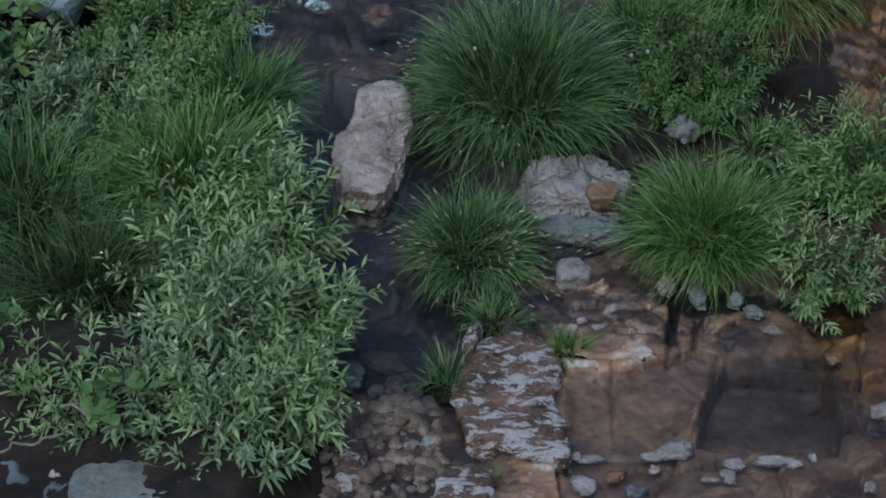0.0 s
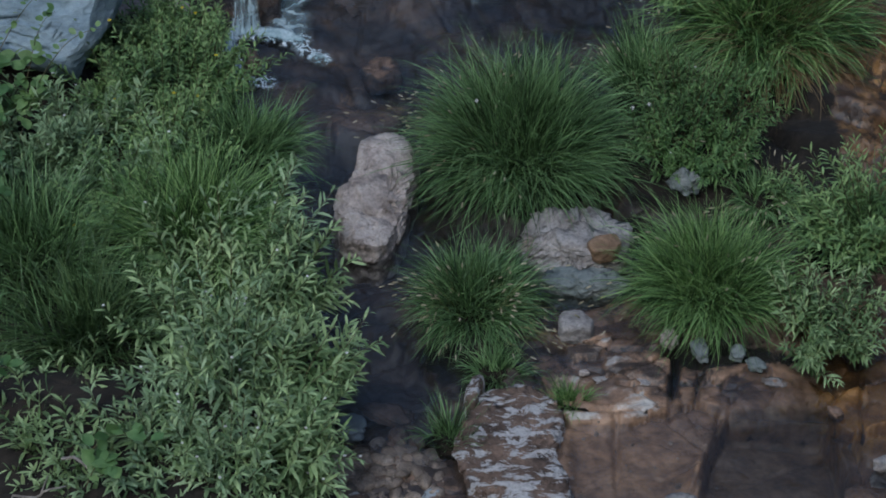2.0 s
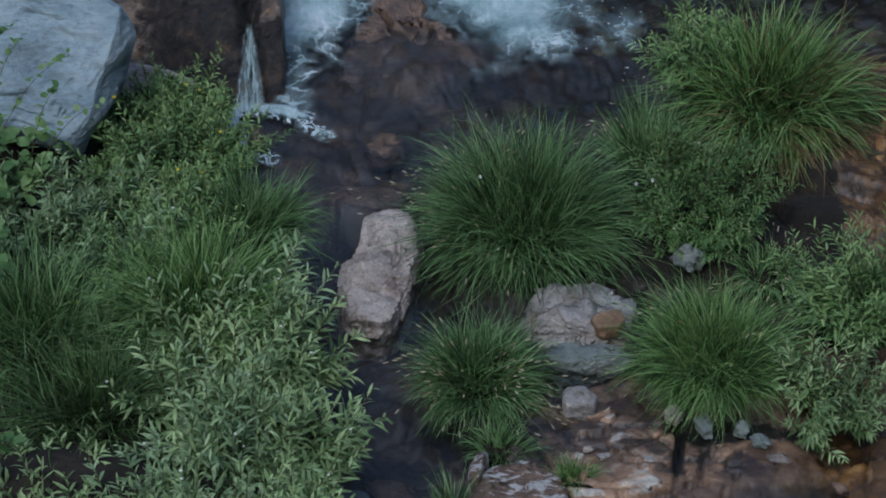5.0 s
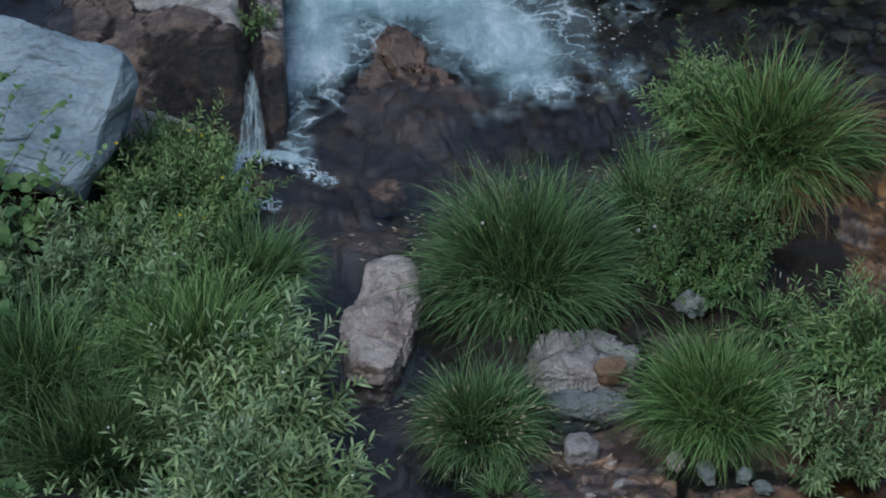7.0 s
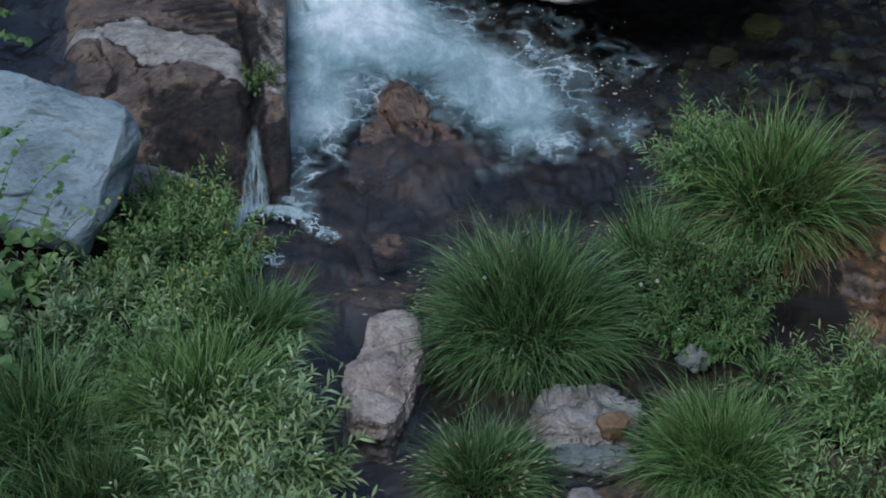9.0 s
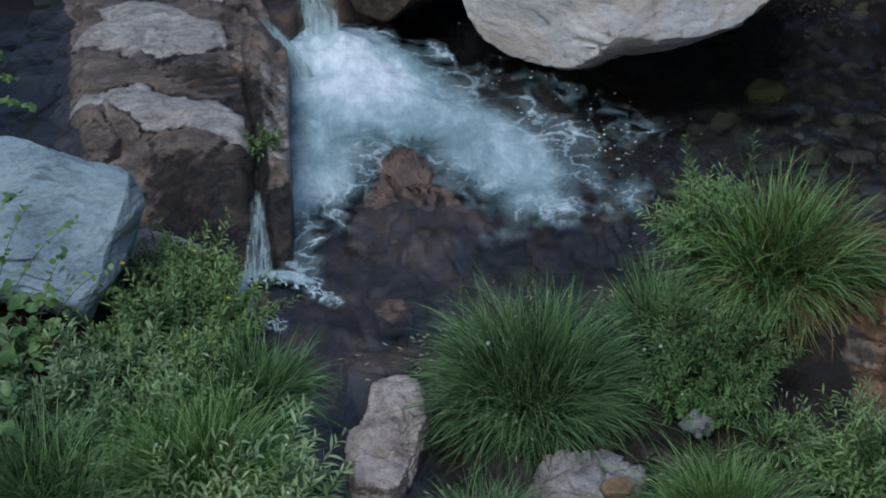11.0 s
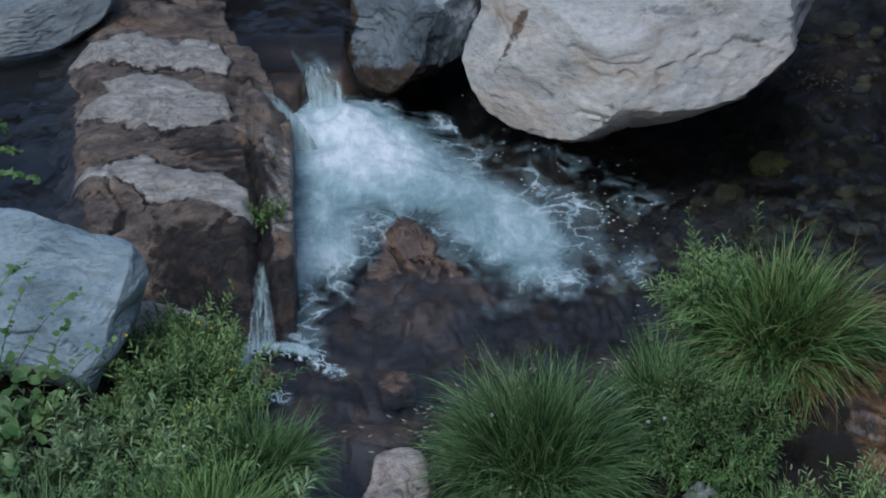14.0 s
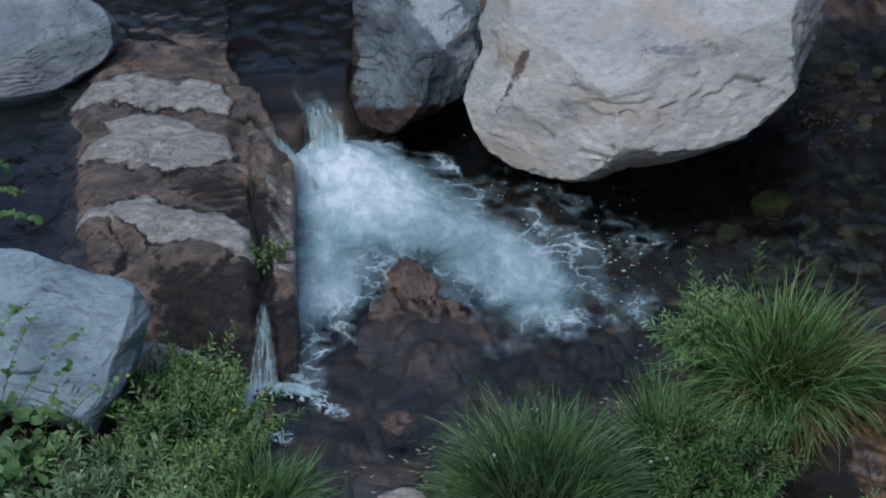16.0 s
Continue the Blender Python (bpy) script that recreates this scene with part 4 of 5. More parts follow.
# Greyer band under the ridge; on the left face its shade put into colour.
strokes(big, "damp_shade", [((0.0, -0.02), (0.40, 0.03), 0.11, 0.52), ((-0.28, -0.16), (-0.36, -0.4), 0.12, 0.46), ((-0.62, -0.2), (-0.5, -0.42), 0.12, 0.40), ((0.1, -0.3), (0.4, -0.2), 0.14, 0.24), ((0.55, 0.1), (0.68, 0.2), 0.08, 0.3)])
ROCKS = "stream rocks"
boulder("rock", PINK, "pinkish grey long rock in the channel", "rock", ROCKS,
        (-0.200, 6.680, 0.040), 90, 0, [0.115, 0.12, 0.14, 0.185, 0.25, 0.34, 0.355, 0.284, 0.185, 0.171, 0.16, 0.149, 0.149, 0.161, 0.18, 0.209, 0.25, 0.275, 0.27, 0.20, 0.155, 0.13, 0.12, 0.116],
        0.09, 0.25, level=7, strata=0.03, rough=0.05, chips=0.05, seed=21, power=6, cuts=((-0.6, -0.1, 0.8, 0.12), (0.3, -0.15, 1.0, 0.075)), carve=((-0.06, 0.12, 0.08, 0.1, 0.015, 0.03), (-0.1, -0.13, 0.06, -0.16, 0.02, 0.02)))
boulder("rock", PINK, "pale curved rock behind the herbs", "rock", ROCKS,
        (-1.06, 7.66, 0.130), 60, -28, [0.21, 0.18, 0.13, 0.10, 0.095, 0.10, 0.13, 0.17, 0.20, 0.17, 0.13, 0.11, 0.10, 0.11, 0.13, 0.18], 0.09, 0.25, level=6, rough=0.05, chips=0.05, strata=0.03, seed=23, power=3)
boulder("rock", BROWN, "wet brown rock amid the foam", "rock", ROCKS,
        (-0.133, 8.250, -0.030), 90, 0, [0.195, 0.182, 0.182, 0.191, 0.214, 0.265, 0.31, 0.371, 0.328, 0.264, 0.233, 0.215, 0.211, 0.221, 0.25, 0.312, 0.341, 0.37, 0.407, 0.393, 0.355, 0.329, 0.266, 0.227], 0.13, 0.3, rough=0.13, chips=0.09, level=7, seed=25, power=3.0,
        cuts=((0.02, -0.28, 1, 0.035), (0.6, 0.3, 0.7, 0.15), (-0.6, 0.2, 0.7, 0.17)),
        carve=((-0.12, 0.12, -0.02, -0.1, 0.025, 0.06), (0.08, 0.1, 0.12, -0.12, 0.02, 0.05), (-0.02, 0.05, 0.08, 0.02, 0.015, 0.04)))
boulder("rock", BROWN, "small brown rock at the water surface", "rock", ROCKS,
        (-0.215, 7.530, -0.015), 90, 0, [0.082, 0.082, 0.075, 0.071, 0.063, 0.065, 0.058, 0.059, 0.072, 0.068, 0.075, 0.076, 0.079, 0.076, 0.086, 0.085], 0.022, 0.1, rough=0.25, chips=0.05, level=5, seed=27)
boulder("rock", BROWN, "brown rock shelf just under the surface", "rock", ROCKS,
        (-0.298, 7.256, -0.040), 90, 0, [0.171, 0.092, 0.060, 0.048, 0.046, 0.051, 0.070, 0.084, 0.103, 0.082, 0.078, 0.080, 0.076, 0.085, 0.116, 0.166], 0.03, 0.1, rough=0.12, level=5, seed=28)
boulder("rock", BROWN, "small red-brown rock below the little fall", "rock", ROCKS,
        (-0.690, 7.519, 0.020), 90, 0, [0.035, 0.034, 0.038, 0.047, 0.047, 0.045, 0.031, 0.026, 0.026, 0.031, 0.037, 0.056, 0.080, 0.072, 0.052, 0.043], 0.06, 0.1, rough=0.12, level=4, seed=29)
boulder("rock", GREY, "grey broken rock between grass tussocks", "rock", ROCKS,
        (0.485, 6.459, 0.050), 90, 0, [0.160, 0.179, 0.197, 0.182, 0.178, 0.151, 0.143, 0.229, 0.215, 0.206, 0.190, 0.193, 0.199, 0.214, 0.182, 0.153, 0.141, 0.136, 0.143, 0.159], 0.07, 0.2, level=7, strata=0.035, rough=0.05, chips=0.085, seed=31, power=6, cuts=((0.05, -0.3, 1, 0.045), (-0.6, -0.7, 0.5, 0.12), (0.5, -0.8, 0.3, 0.15), (0.35, 0.15, 1, 0.06), (-0.45, -0.1, 0.9, 0.07)),
        carve=((-0.1, 0.06, 0.02, -0.02, 0.02, 0.05), (0.02, -0.02, 0.16, 0.0, 0.015, 0.04), (0.02, 0.14, 0.06, -0.1, 0.012, 0.04)))
boulder("rock", SLABG, "flat grey ledge stone under the tussocks", "rock", ROCKS,
        (0.498, 6.299, 0.020), 90, 0, [0.139, 0.106, 0.071, 0.061, 0.060, 0.063, 0.079, 0.134, 0.161, 0.117, 0.067, 0.052, 0.050, 0.056, 0.076, 0.141], 0.03, 0.1, level=6, rough=0.12, chips=0.06, strata=0.02, seed=33, power=5)
boulder("rock", OCHRE, "rusty stone on the grey rock", "rock", ROCKS,
        (0.560, 6.395, 0.105), 90, 0, [0.058, 0.057, 0.059, 0.050, 0.043, 0.044, 0.048, 0.049, 0.061, 0.054, 0.056, 0.051, 0.044, 0.044, 0.052, 0.050], 0.01, 0.06, level=4, rough=0.1, seed=35, power=4)
boulder("rock", GREY, "small pale block on the wet slab", "rock", ROCKS,
        (0.454, 6.076, 0.030), 90, 0, [0.061, 0.049, 0.047, 0.053, 0.050, 0.051, 0.061, 0.062, 0.056, 0.059, 0.066, 0.050, 0.046, 0.050, 0.066, 0.062], 0.03, 0.08, level=5, power=5, rough=0.06, seed=37)
boulder("rock", SLABG, "grey stone behind the grass", "rock", ROCKS,
        (0.856, 6.724, 0.100), 39.1, -7.3, [0.058, 0.051, 0.051, 0.045, 0.046, 0.054, 0.054, 0.063, 0.067, 0.055, 0.044, 0.034, 0.031, 0.034, 0.044, 0.056], 0.04, 0.08, level=5, rough=0.12, chips=0.12, seed=39, power=5, cuts=((0.3, -0.7, 0.7, 0.022), (-0.8, -0.4, 0.5, 0.025), (0.6, -0.8, 0.1, 0.03)))
boulder("rock", LICHEN, "brown slab crusted with pale lichen", "rock", ROCKS,
        (0.246, 5.497, 0.030), 90, 0, [0.147, 0.162, 0.194, 0.232, 0.272, 0.302, 0.294, 0.298, 0.276, 0.219, 0.193, 0.183, 0.178, 0.182, 0.201, 0.225, 0.251, 0.240, 0.249, 0.284, 0.322, 0.238, 0.173, 0.144], 0.022, 0.14,
        power=4.0, rough=0.07, chips=0.04, strata=0.02, seed=41, level=7)
boulder("rock", LICHEN, "narrow lichen-crusted rock in the shallow water", "rock", ROCKS,
        (-0.254, 5.217, 0.010), 90, 0, [0.041, 0.050, 0.070, 0.117, 0.116, 0.085, 0.060, 0.048, 0.046, 0.051, 0.070, 0.111, 0.101, 0.065, 0.046, 0.040], 0.03, 0.1, power=3.5, rough=0.08, level=6, seed=43)
boulder("rock", LICHEN, "low crusted slab at the front of the stream", "rock", ROCKS,
        (0.085, 5.147, 0.010), 90, 0, [0.096, 0.089, 0.082, 0.088, 0.076, 0.078, 0.081, 0.078, 0.088, 0.098, 0.115, 0.100, 0.102, 0.097, 0.108, 0.107], 0.03, 0.1, power=3.5, rough=0.08, level=6, seed=45)
boulder("rock", SLABG, "broad flat greenish grey slab on the bank", "rock", ROCKS,
        (-0.875, 4.941, 0.210), 90, 0, [0.191, 0.189, 0.163, 0.133, 0.129, 0.136, 0.169, 0.192, 0.185, 0.181, 0.144, 0.124, 0.126, 0.133, 0.153, 0.202], 0.02, 0.2, power=6, rough=0.03, level=6, seed=47)
boulder("rock", LICHEN, "leaning narrow crusted rock beside the slab", "rock", ROCKS,
        (0.117, 5.750, 0.030), 90, 0, [0.027, 0.033, 0.051, 0.068, 0.048, 0.030, 0.024, 0.024, 0.027, 0.030, 0.040, 0.081, 0.087, 0.040, 0.029, 0.026], 0.05, 0.1, power=3, rough=0.08, level=5, seed=49)
boulder("rock", GREY, "grey rock at the rim of the pool", "rock", ROCKS,
        (1.401, 5.465, 0.008), 90, 0, [0.071, 0.072, 0.062, 0.042, 0.036, 0.037, 0.041, 0.041, 0.049, 0.053, 0.047, 0.038, 0.036, 0.036, 0.042, 0.062], 0.015, 0.1, power=5, rough=0.2, chips=0.08, level=5, seed=51)
boulder("rock", MOSSY, "yellowish stone deep in the clear pool", "rock", ROCKS,
        (1.361, 9.178, -0.060), 90, 0, [0.092, 0.087, 0.097, 0.080, 0.079, 0.090, 0.084, 0.087, 0.091, 0.088, 0.100, 0.089, 0.087, 0.099, 0.085, 0.086], 0.02, 0.06, rough=0.2, level=5, seed=53)
boulder("rock", MOSSY, "small yellowish stone deep in the pool", "rock", ROCKS,
        (1.162, 8.938, -0.060), 90, 0, [0.069, 0.063, 0.068, 0.057, 0.055, 0.062, 0.053, 0.052, 0.062, 0.062, 0.069, 0.062, 0.058, 0.062, 0.057, 0.060], 0.015, 0.06, rough=0.2, level=5, seed=54)

# smaller stones, each with its own stretch, tone and turn
def stone_at(place, rx, ry, rz, turn, material, label, seed):
    g = np.random.default_rng(seed)
    reach = [r for r in g.uniform(0.7, 1.25, 7)]
    v, f = boulder_shape((0, 0, 0), 90, 0, reach, 1.0, 1.0, level=4, power=4.0, rough=0.2, chips=0.12, seed=seed * 1.7)
    ob = link("stone", v * [0.9 * rx, 0.9 * ry, (0.22 if material is GREY else 0.6 if material is SLABG else 0.75) * rz], f, material, smooth=material not in (GREY, SLABG))
    ob.matrix_basis = Matrix.Translation((place[0], place[1], place[2] - (0.012 if material is GREY else 0.015 if material is SLABG else 0.004))) @ Matrix.Rotation(radians(turn), 4, "Z")
    return tagged(ob, label, "stone", "small stones")


for k, (place, rx, ry, rz, turn, material, label) in enumerate((
        ((-0.017, 5.330, -0.000), 0.032, 0.035, 0.03, 20, FLAT, "pale bluish stone in the shallows"),
        ((-0.505, 5.203, 0.000), 0.05, 0.05, 0.05, 10, OCHRE, "rounded ochre stone under the leaves"),
        ((-0.411, 5.198, -0.000), 0.045, 0.04, 0.045, 50, OCHRE, "small rounded ochre stone under the leaves"),
        ((-1.228, 4.999, 0.190), 0.06, 0.06, 0.06, 30, SLATE, "blue-grey stone on the bank"),
        ((-1.122, 5.010, 0.190), 0.045, 0.03, 0.03, 15, PINK, "pinkish flat bank stone"),
        ((-1.107, 4.948, 0.190), 0.05, 0.03, 0.04, 60, SLATE, "dark angular bank stone"),
        ((-1.181, 5.083, 0.190), 0.03, 0.03, 0.03, 0, GREY, "small grey bank stone"),
        ((-1.071, 5.067, 0.190), 0.03, 0.025, 0.03, 80, PINK, "small pinkish bank stone"),
        ((0.725, 5.299, 0.010), 0.065, 0.04, 0.03, 25, GREY, "pale crust of rock at the pool rim"),
        ((0.672, 5.280, 0.010), 0.05, 0.02, 0.02, 10, GREY, "thin pale rock sliver"),
        ((0.911, 5.245, 0.010), 0.035, 0.03, 0.025, 5, GREY, "pale block at the pool rim"),
        ((0.890, 5.198, 0.010), 0.025, 0.03, 0.02, 5, GREY, "small pale block at the pool rim"),
        ((1.033, 5.259, 0.010), 0.075, 0.028, 0.022, 0, GREY, "long pale rock at the pool rim"),
        ((1.096, 5.245, 0.010), 0.03, 0.02, 0.02, 0, GREY, "pale chip at the pool rim"),
        ((0.451, 5.154, 0.010), 0.04, 0.045, 0.03, 30, GREY, "grey stone on the wet slab"),
        ((0.305, 5.111, 0.010), 0.055, 0.04, 0.03, 15, GREY, "flat grey stone on the wet slab"),
        ((0.538, 5.189, 0.010), 0.035, 0.025, 0.015, 20, OCHRE, "rusty flat chip of rock"),
        ((0.603, 5.120, 0.010), 0.036, 0.03, 0.025, 10, SLATE, "bluish chip on the slab"),
        ((0.474, 5.268, 0.010), 0.045, 0.018, 0.015, 5, GREY, "pale sliver on the wet slab"),
        ((0.431, 5.280, 0.010), 0.02, 0.02, 0.015, 5, GREY, "tiny pale chip on the slab"),
        ((0.663, 5.844, 0.020), 0.025, 0.04, 0.02, 5, GREY, "small pale block in the slab"),
        ((0.544, 5.833, 0.020), 0.045, 0.025, 0.015, -15, GREY, "pale crust on the slab"),
        ((0.473, 5.862, 0.020), 0.02, 0.015, 0.012, 0, PINK, "small pinkish chip of rock"),
        ((0.856, 5.969, 0.030), 0.032, 0.045, 0.035, 5, SLABG, "grey block below the tussock"),
        ((0.978, 5.958, 0.030), 0.032, 0.035, 0.03, 25, SLABG, "grey stone below the tussock"),
        ((1.033, 5.910, 0.020), 0.035, 0.035, 0.02, 5, SLABG, "grey stone at the water edge"),
        ((1.090, 5.836, 0.010), 0.045, 0.022, 0.015, -10, GREY, "flat pale stone at the water edge"),
        ((0.756, 6.015, 0.030), 0.03, 0.05, 0.03, 0, PINK, "pinkish block below the tussock"),
        ((1.388, 6.144, 0.050), 0.03, 0.04, 0.03, 0, OCHRE, "reddish stone behind the herbs"),
        ((1.266, 5.701, 0.000), 0.025, 0.025, 0.02, 0, BROWN, "small dark stone in the pool"),
        ((-0.269, 5.657, -0.030), 0.05, 0.06, 0.03, 40, FLAT, "grey-green stone under water"),
        ((-0.145, 5.741, -0.050), 0.09, 0.05, 0.03, -25, BROWN, "flat brown stone under water"),
        ((-0.063, 5.604, -0.040), 0.03, 0.03, 0.03, 0, BROWN, "small brown stone under water"),
        ((-0.125, 5.629, -0.040), 0.04, 0.035, 0.03, 70, BROWN, "brown stone under water"),
        ((-0.366, 5.375, -0.020), 0.06, 0.05, 0.03, 30, BROWN, "dark brown stone in the shallows"),
        ((0.669, 5.222, -0.000), 0.02, 0.02, 0.015, 0, PINK, "small pinkish chip on the slab"),
        ((0.828, 5.182, 0.010), 0.03, 0.012, 0.012, 0, GREY, "thin pale chip at the rim"),
        ((1.155, 5.276, 0.010), 0.015, 0.02, 0.012, 0, GREY, "tiny pale stone at the rim"),
        ((1.312, 5.154, 0.010), 0.02, 0.03, 0.015, 0, GREY, "small grey stone at the front"),
        ((0.274, 5.208, 0.020), 0.03, 0.02, 0.015, 0, GREY, "pale chip beside the slab"))):
    stone_at(place, rx, ry, rz, turn, material, label, 300 + k)


def gravel(name, label, seed, boxes, material, count, small, large, lift=0.0):
    """Loose pebbles lying on the bed inside the given stretches."""
    g = np.random.default_rng(seed)
    u, f = ball(2)
    box = np.array([boxes[k % len(boxes)] for k in range(count)])
    x, y = g.uniform(box[:, 0], box[:, 1]), g.uniform(box[:, 2], box[:, 3])
    z = height(x[None], y[None])[0] + lift
    parts = []
    for k in range(count):
        r = small + (large - small) * g.random() ** 2.5
        v = u * (1 + 0.28 * vnoise(u * 1.3 + k, 1.0, 2))[:, None] * np.array([1, g.uniform(0.6, 1), g.uniform(0.35, 0.6)]) * r
        a = g.uniform(0, 6.28)
        v = v @ np.array([[math.cos(a), math.sin(a), 0], [-math.sin(a), math.cos(a), 0], [0, 0, 1]])
        parts.append((v + [x[k], y[k], z[k]], f))
    return tagged(link(name, *merge(parts), material), label, "gravel", kind="stuff")


# ---- plants ----
def quads_strip(n, k):
    """Faces for n ribbons of k pairs of points."""
    base = (np.arange(n) * 2 * k)[:, None]
    j = np.arange(k - 1) * 2
    f = np.stack([j, j + 1, j + 3, j + 2], 1)
    return (base[:, :, None] + f[None]).reshape(-1, 4)


def merge(parts):
    vs, fs, o = [], [], 0
    for v, f in parts:
        vs.append(v)
        fs.append(f + o)
        o += len(v)
    return np.concatenate(vs), np.concatenate(fs)


def fountain(g, root, n, radius, spread, width, lean=(0, 0), splay=1.15, k=9, long=1.0, sag=1.0):
    """n arching blades that spring from a crown and fall over on all sides into a dome of the given radius."""
    m = max(8, n // 22)
    ct, ca = np.arccos(1 - g.uniform(0, 1, m) * (1 - math.cos(splay))), g.uniform(0, 2 * np.pi, m)
    tl = g.uniform(0.62, 1.12, m)
    sway = 0.75 * g.normal(size=(m, 2))
    i = g.integers(0, m, n)
    th = np.abs(ct[i] + g.normal(0, 0.2, n))
    az = ca[i] + g.normal(0, 0.3, n) / np.maximum(np.sin(th), 0.35)
    d = np.stack([np.sin(th) * np.cos(az) + lean[0], np.sin(th) * np.sin(az) + lean[1], np.cos(th)], 1) + 0.35 * np.concatenate([sway[i], np.zeros((n, 1))], 1)
    d /= np.linalg.norm(d, axis=1, keepdims=True)
    start = ca[i] + g.normal(0, 0.5, n)
    off = spread * np.sqrt(np.clip(np.sin(ct[i]) ** 2 + g.normal(0, 0.2, n), 0.01, 1.1))
    cur = np.stack([root[0] + off * np.cos(start), root[1] + off * np.sin(start), np.full(n, root[2] - 0.015)], 1)
    L = radius * 1.1 * long * tl[i] * g.uniform(0.5, 1.12, n)
    dr = sag * (0.5 + 2.4 * np.sin(th) ** 1.5) * g.uniform(0.4, 1.7, n)
    curl = 0.6 * g.normal(size=(n, 2)) + 0.8 * sway[i] + 0.4 * np.stack([np.cos(az), np.sin(az)], 1)
    s = np.linspace(0, 1, k)
    pts = np.zeros((n, k, 3))
    for j in range(k):
        pts[:, j] = cur
        cur = cur + d * (L / (k - 1))[:, None]
        d = d + np.concatenate([curl * s[j] / (k - 1), (-dr * (0.15 + 1.7 * s[j] ** 1.5) / (k - 1))[:, None]], 1)
        d /= np.linalg.norm(d, axis=1, keepdims=True)
    pts[..., 2] = np.maximum(pts[..., 2], root[2] - 0.03)
    az = az + g.normal(0, 0.7, n)
    side = np.stack([-np.sin(az), np.cos(az), g.normal(0, 0.35, n)], 1)
    side /= np.linalg.norm(side, axis=1, keepdims=True)
    wd = width * g.uniform(0.6, 1.25, n)[:, None] * np.clip(1.04 - s ** 2.4, 0.05, 1)[None] * np.clip(0.5 + 2 * s, 0, 1)[None]
    v = np.stack([pts - side[:, None] * wd[..., None] / 2, pts + side[:, None] * wd[..., None] / 2], 2)
    return v.reshape(-1, 3), quads_strip(n, k), pts


def tussock(seed, root, n, radius, width, material, label, lean=(0, 0), heads=0, dry=0, splay=1.15, sag=1.0):
    """A dome of grass: arching blades round a root crown, dead blades hanging low, stalks with seed heads."""
    g = np.random.default_rng(seed)
    ob = empty("grass_tussock", root)
    spread = 0.5 * radius
    v1, f1, _ = fountain(g, root, n, radius, spread, width, lean, splay, sag=sag)
    v2, f2, _ = fountain(g, root, n // 3, radius, spread, width, lean, splay * 1.1, long=0.66, sag=sag)
    green = link("foliage", *merge([(v1, f1), (v2, f2)]), material, ob)
    green["kind"] = "stuff"
    # Bright tips, dark bases: shade inside the tussock put into the blade colour.
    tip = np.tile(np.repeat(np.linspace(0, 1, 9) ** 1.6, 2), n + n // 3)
    layer(green, "young_lit", tip * np.repeat(g.uniform(0, 1, n + n // 3) ** 1.5, 18))
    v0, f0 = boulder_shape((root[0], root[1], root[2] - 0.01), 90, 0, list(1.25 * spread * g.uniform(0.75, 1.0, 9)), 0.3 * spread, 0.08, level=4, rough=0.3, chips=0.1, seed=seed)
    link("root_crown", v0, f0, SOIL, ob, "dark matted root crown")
    if dry:
        v3, f3, _ = fountain(g, root, dry, radius, spread * 1.1, width * 0.8, (lean[0] + 0.35, lean[1] - 0.45), 1.4, sag=1.6)
        link("dead_foliage", v3, f3, DRY, ob, "straw-brown dead blades")["kind"] = "stuff"
    if heads:
        v4, f4, p4 = fountain(g, root, heads, radius, spread * 1.1, 0.0022, lean, splay * 1.3, long=1.0, sag=0.9 * sag)
        link("stalk", v4, f4, STRAW, ob, "thin straw-coloured flower stalks")["kind"] = "stuff"
        tip, back = p4[:, -1], p4[:, -2]
        d = (tip - back) / (np.linalg.norm(tip - back, axis=1, keepdims=True) + 1e-9)
        u, fc = ball(1)
        parts = []
        for t, dd in zip(tip, d):
            sd = np.cross(dd, [0, 0, 1.0]) + 1e-6
            sd /= np.linalg.norm(sd)
            M = np.stack([sd * 0.0032, np.cross(dd, sd) * 0.0032, dd * 0.013])
            parts.append((u @ M + t, fc))
        link("seed_head", *merge(parts), SEED, ob, "pale brown seed heads")["kind"] = "stuff"
    return tagged(ob, label, "grass", "grass tussocks")


def leaves(g, foot, way, size, ratio, bend=0.3, k=4, fold=0.25):
    """Narrow leaves, one at each foot, pointing along way."""
    n = len(foot)
    way = way / (np.linalg.norm(way, axis=1, keepdims=True) + 1e-9)
    side = np.cross(way, np.array([0, 0, 1.0]) + 0.25 * g.normal(size=(n, 3)))
    side /= np.linalg.norm(side, axis=1, keepdims=True) + 1e-9
    nor = np.cross(side, way)
    s = np.linspace(0, 1, k)
    prof = np.sin(np.pi * np.clip(s * 0.94 + 0.05, 0, 1)) ** 0.8
    L = size[:, None]
    bend = bend * g.uniform(-0.3, 2.4, n)[:, None]
    spine = foot[:, None] + way[:, None] * (L * s)[..., None] - np.array([0, 0, 1.0]) * (L * bend * s ** 2)[..., None]
    w = (L * ratio * prof)[..., None] / 2
    up = nor[:, None] * w * fold
    v = np.stack([spine - side[:, None] * w + up, spine, spine + side[:, None] * w + up], 2)
    base = (np.arange(n) * 3 * k)[:, None]
    j = np.arange(k - 1) * 3
    f = np.concatenate([np.stack([j, j + 1, j + 4, j + 3], 1), np.stack([j + 1, j + 2, j + 5, j + 4], 1)])
    return v.reshape(-1, 3), (base[:, :, None] + f[None]).reshape(-1, 4)


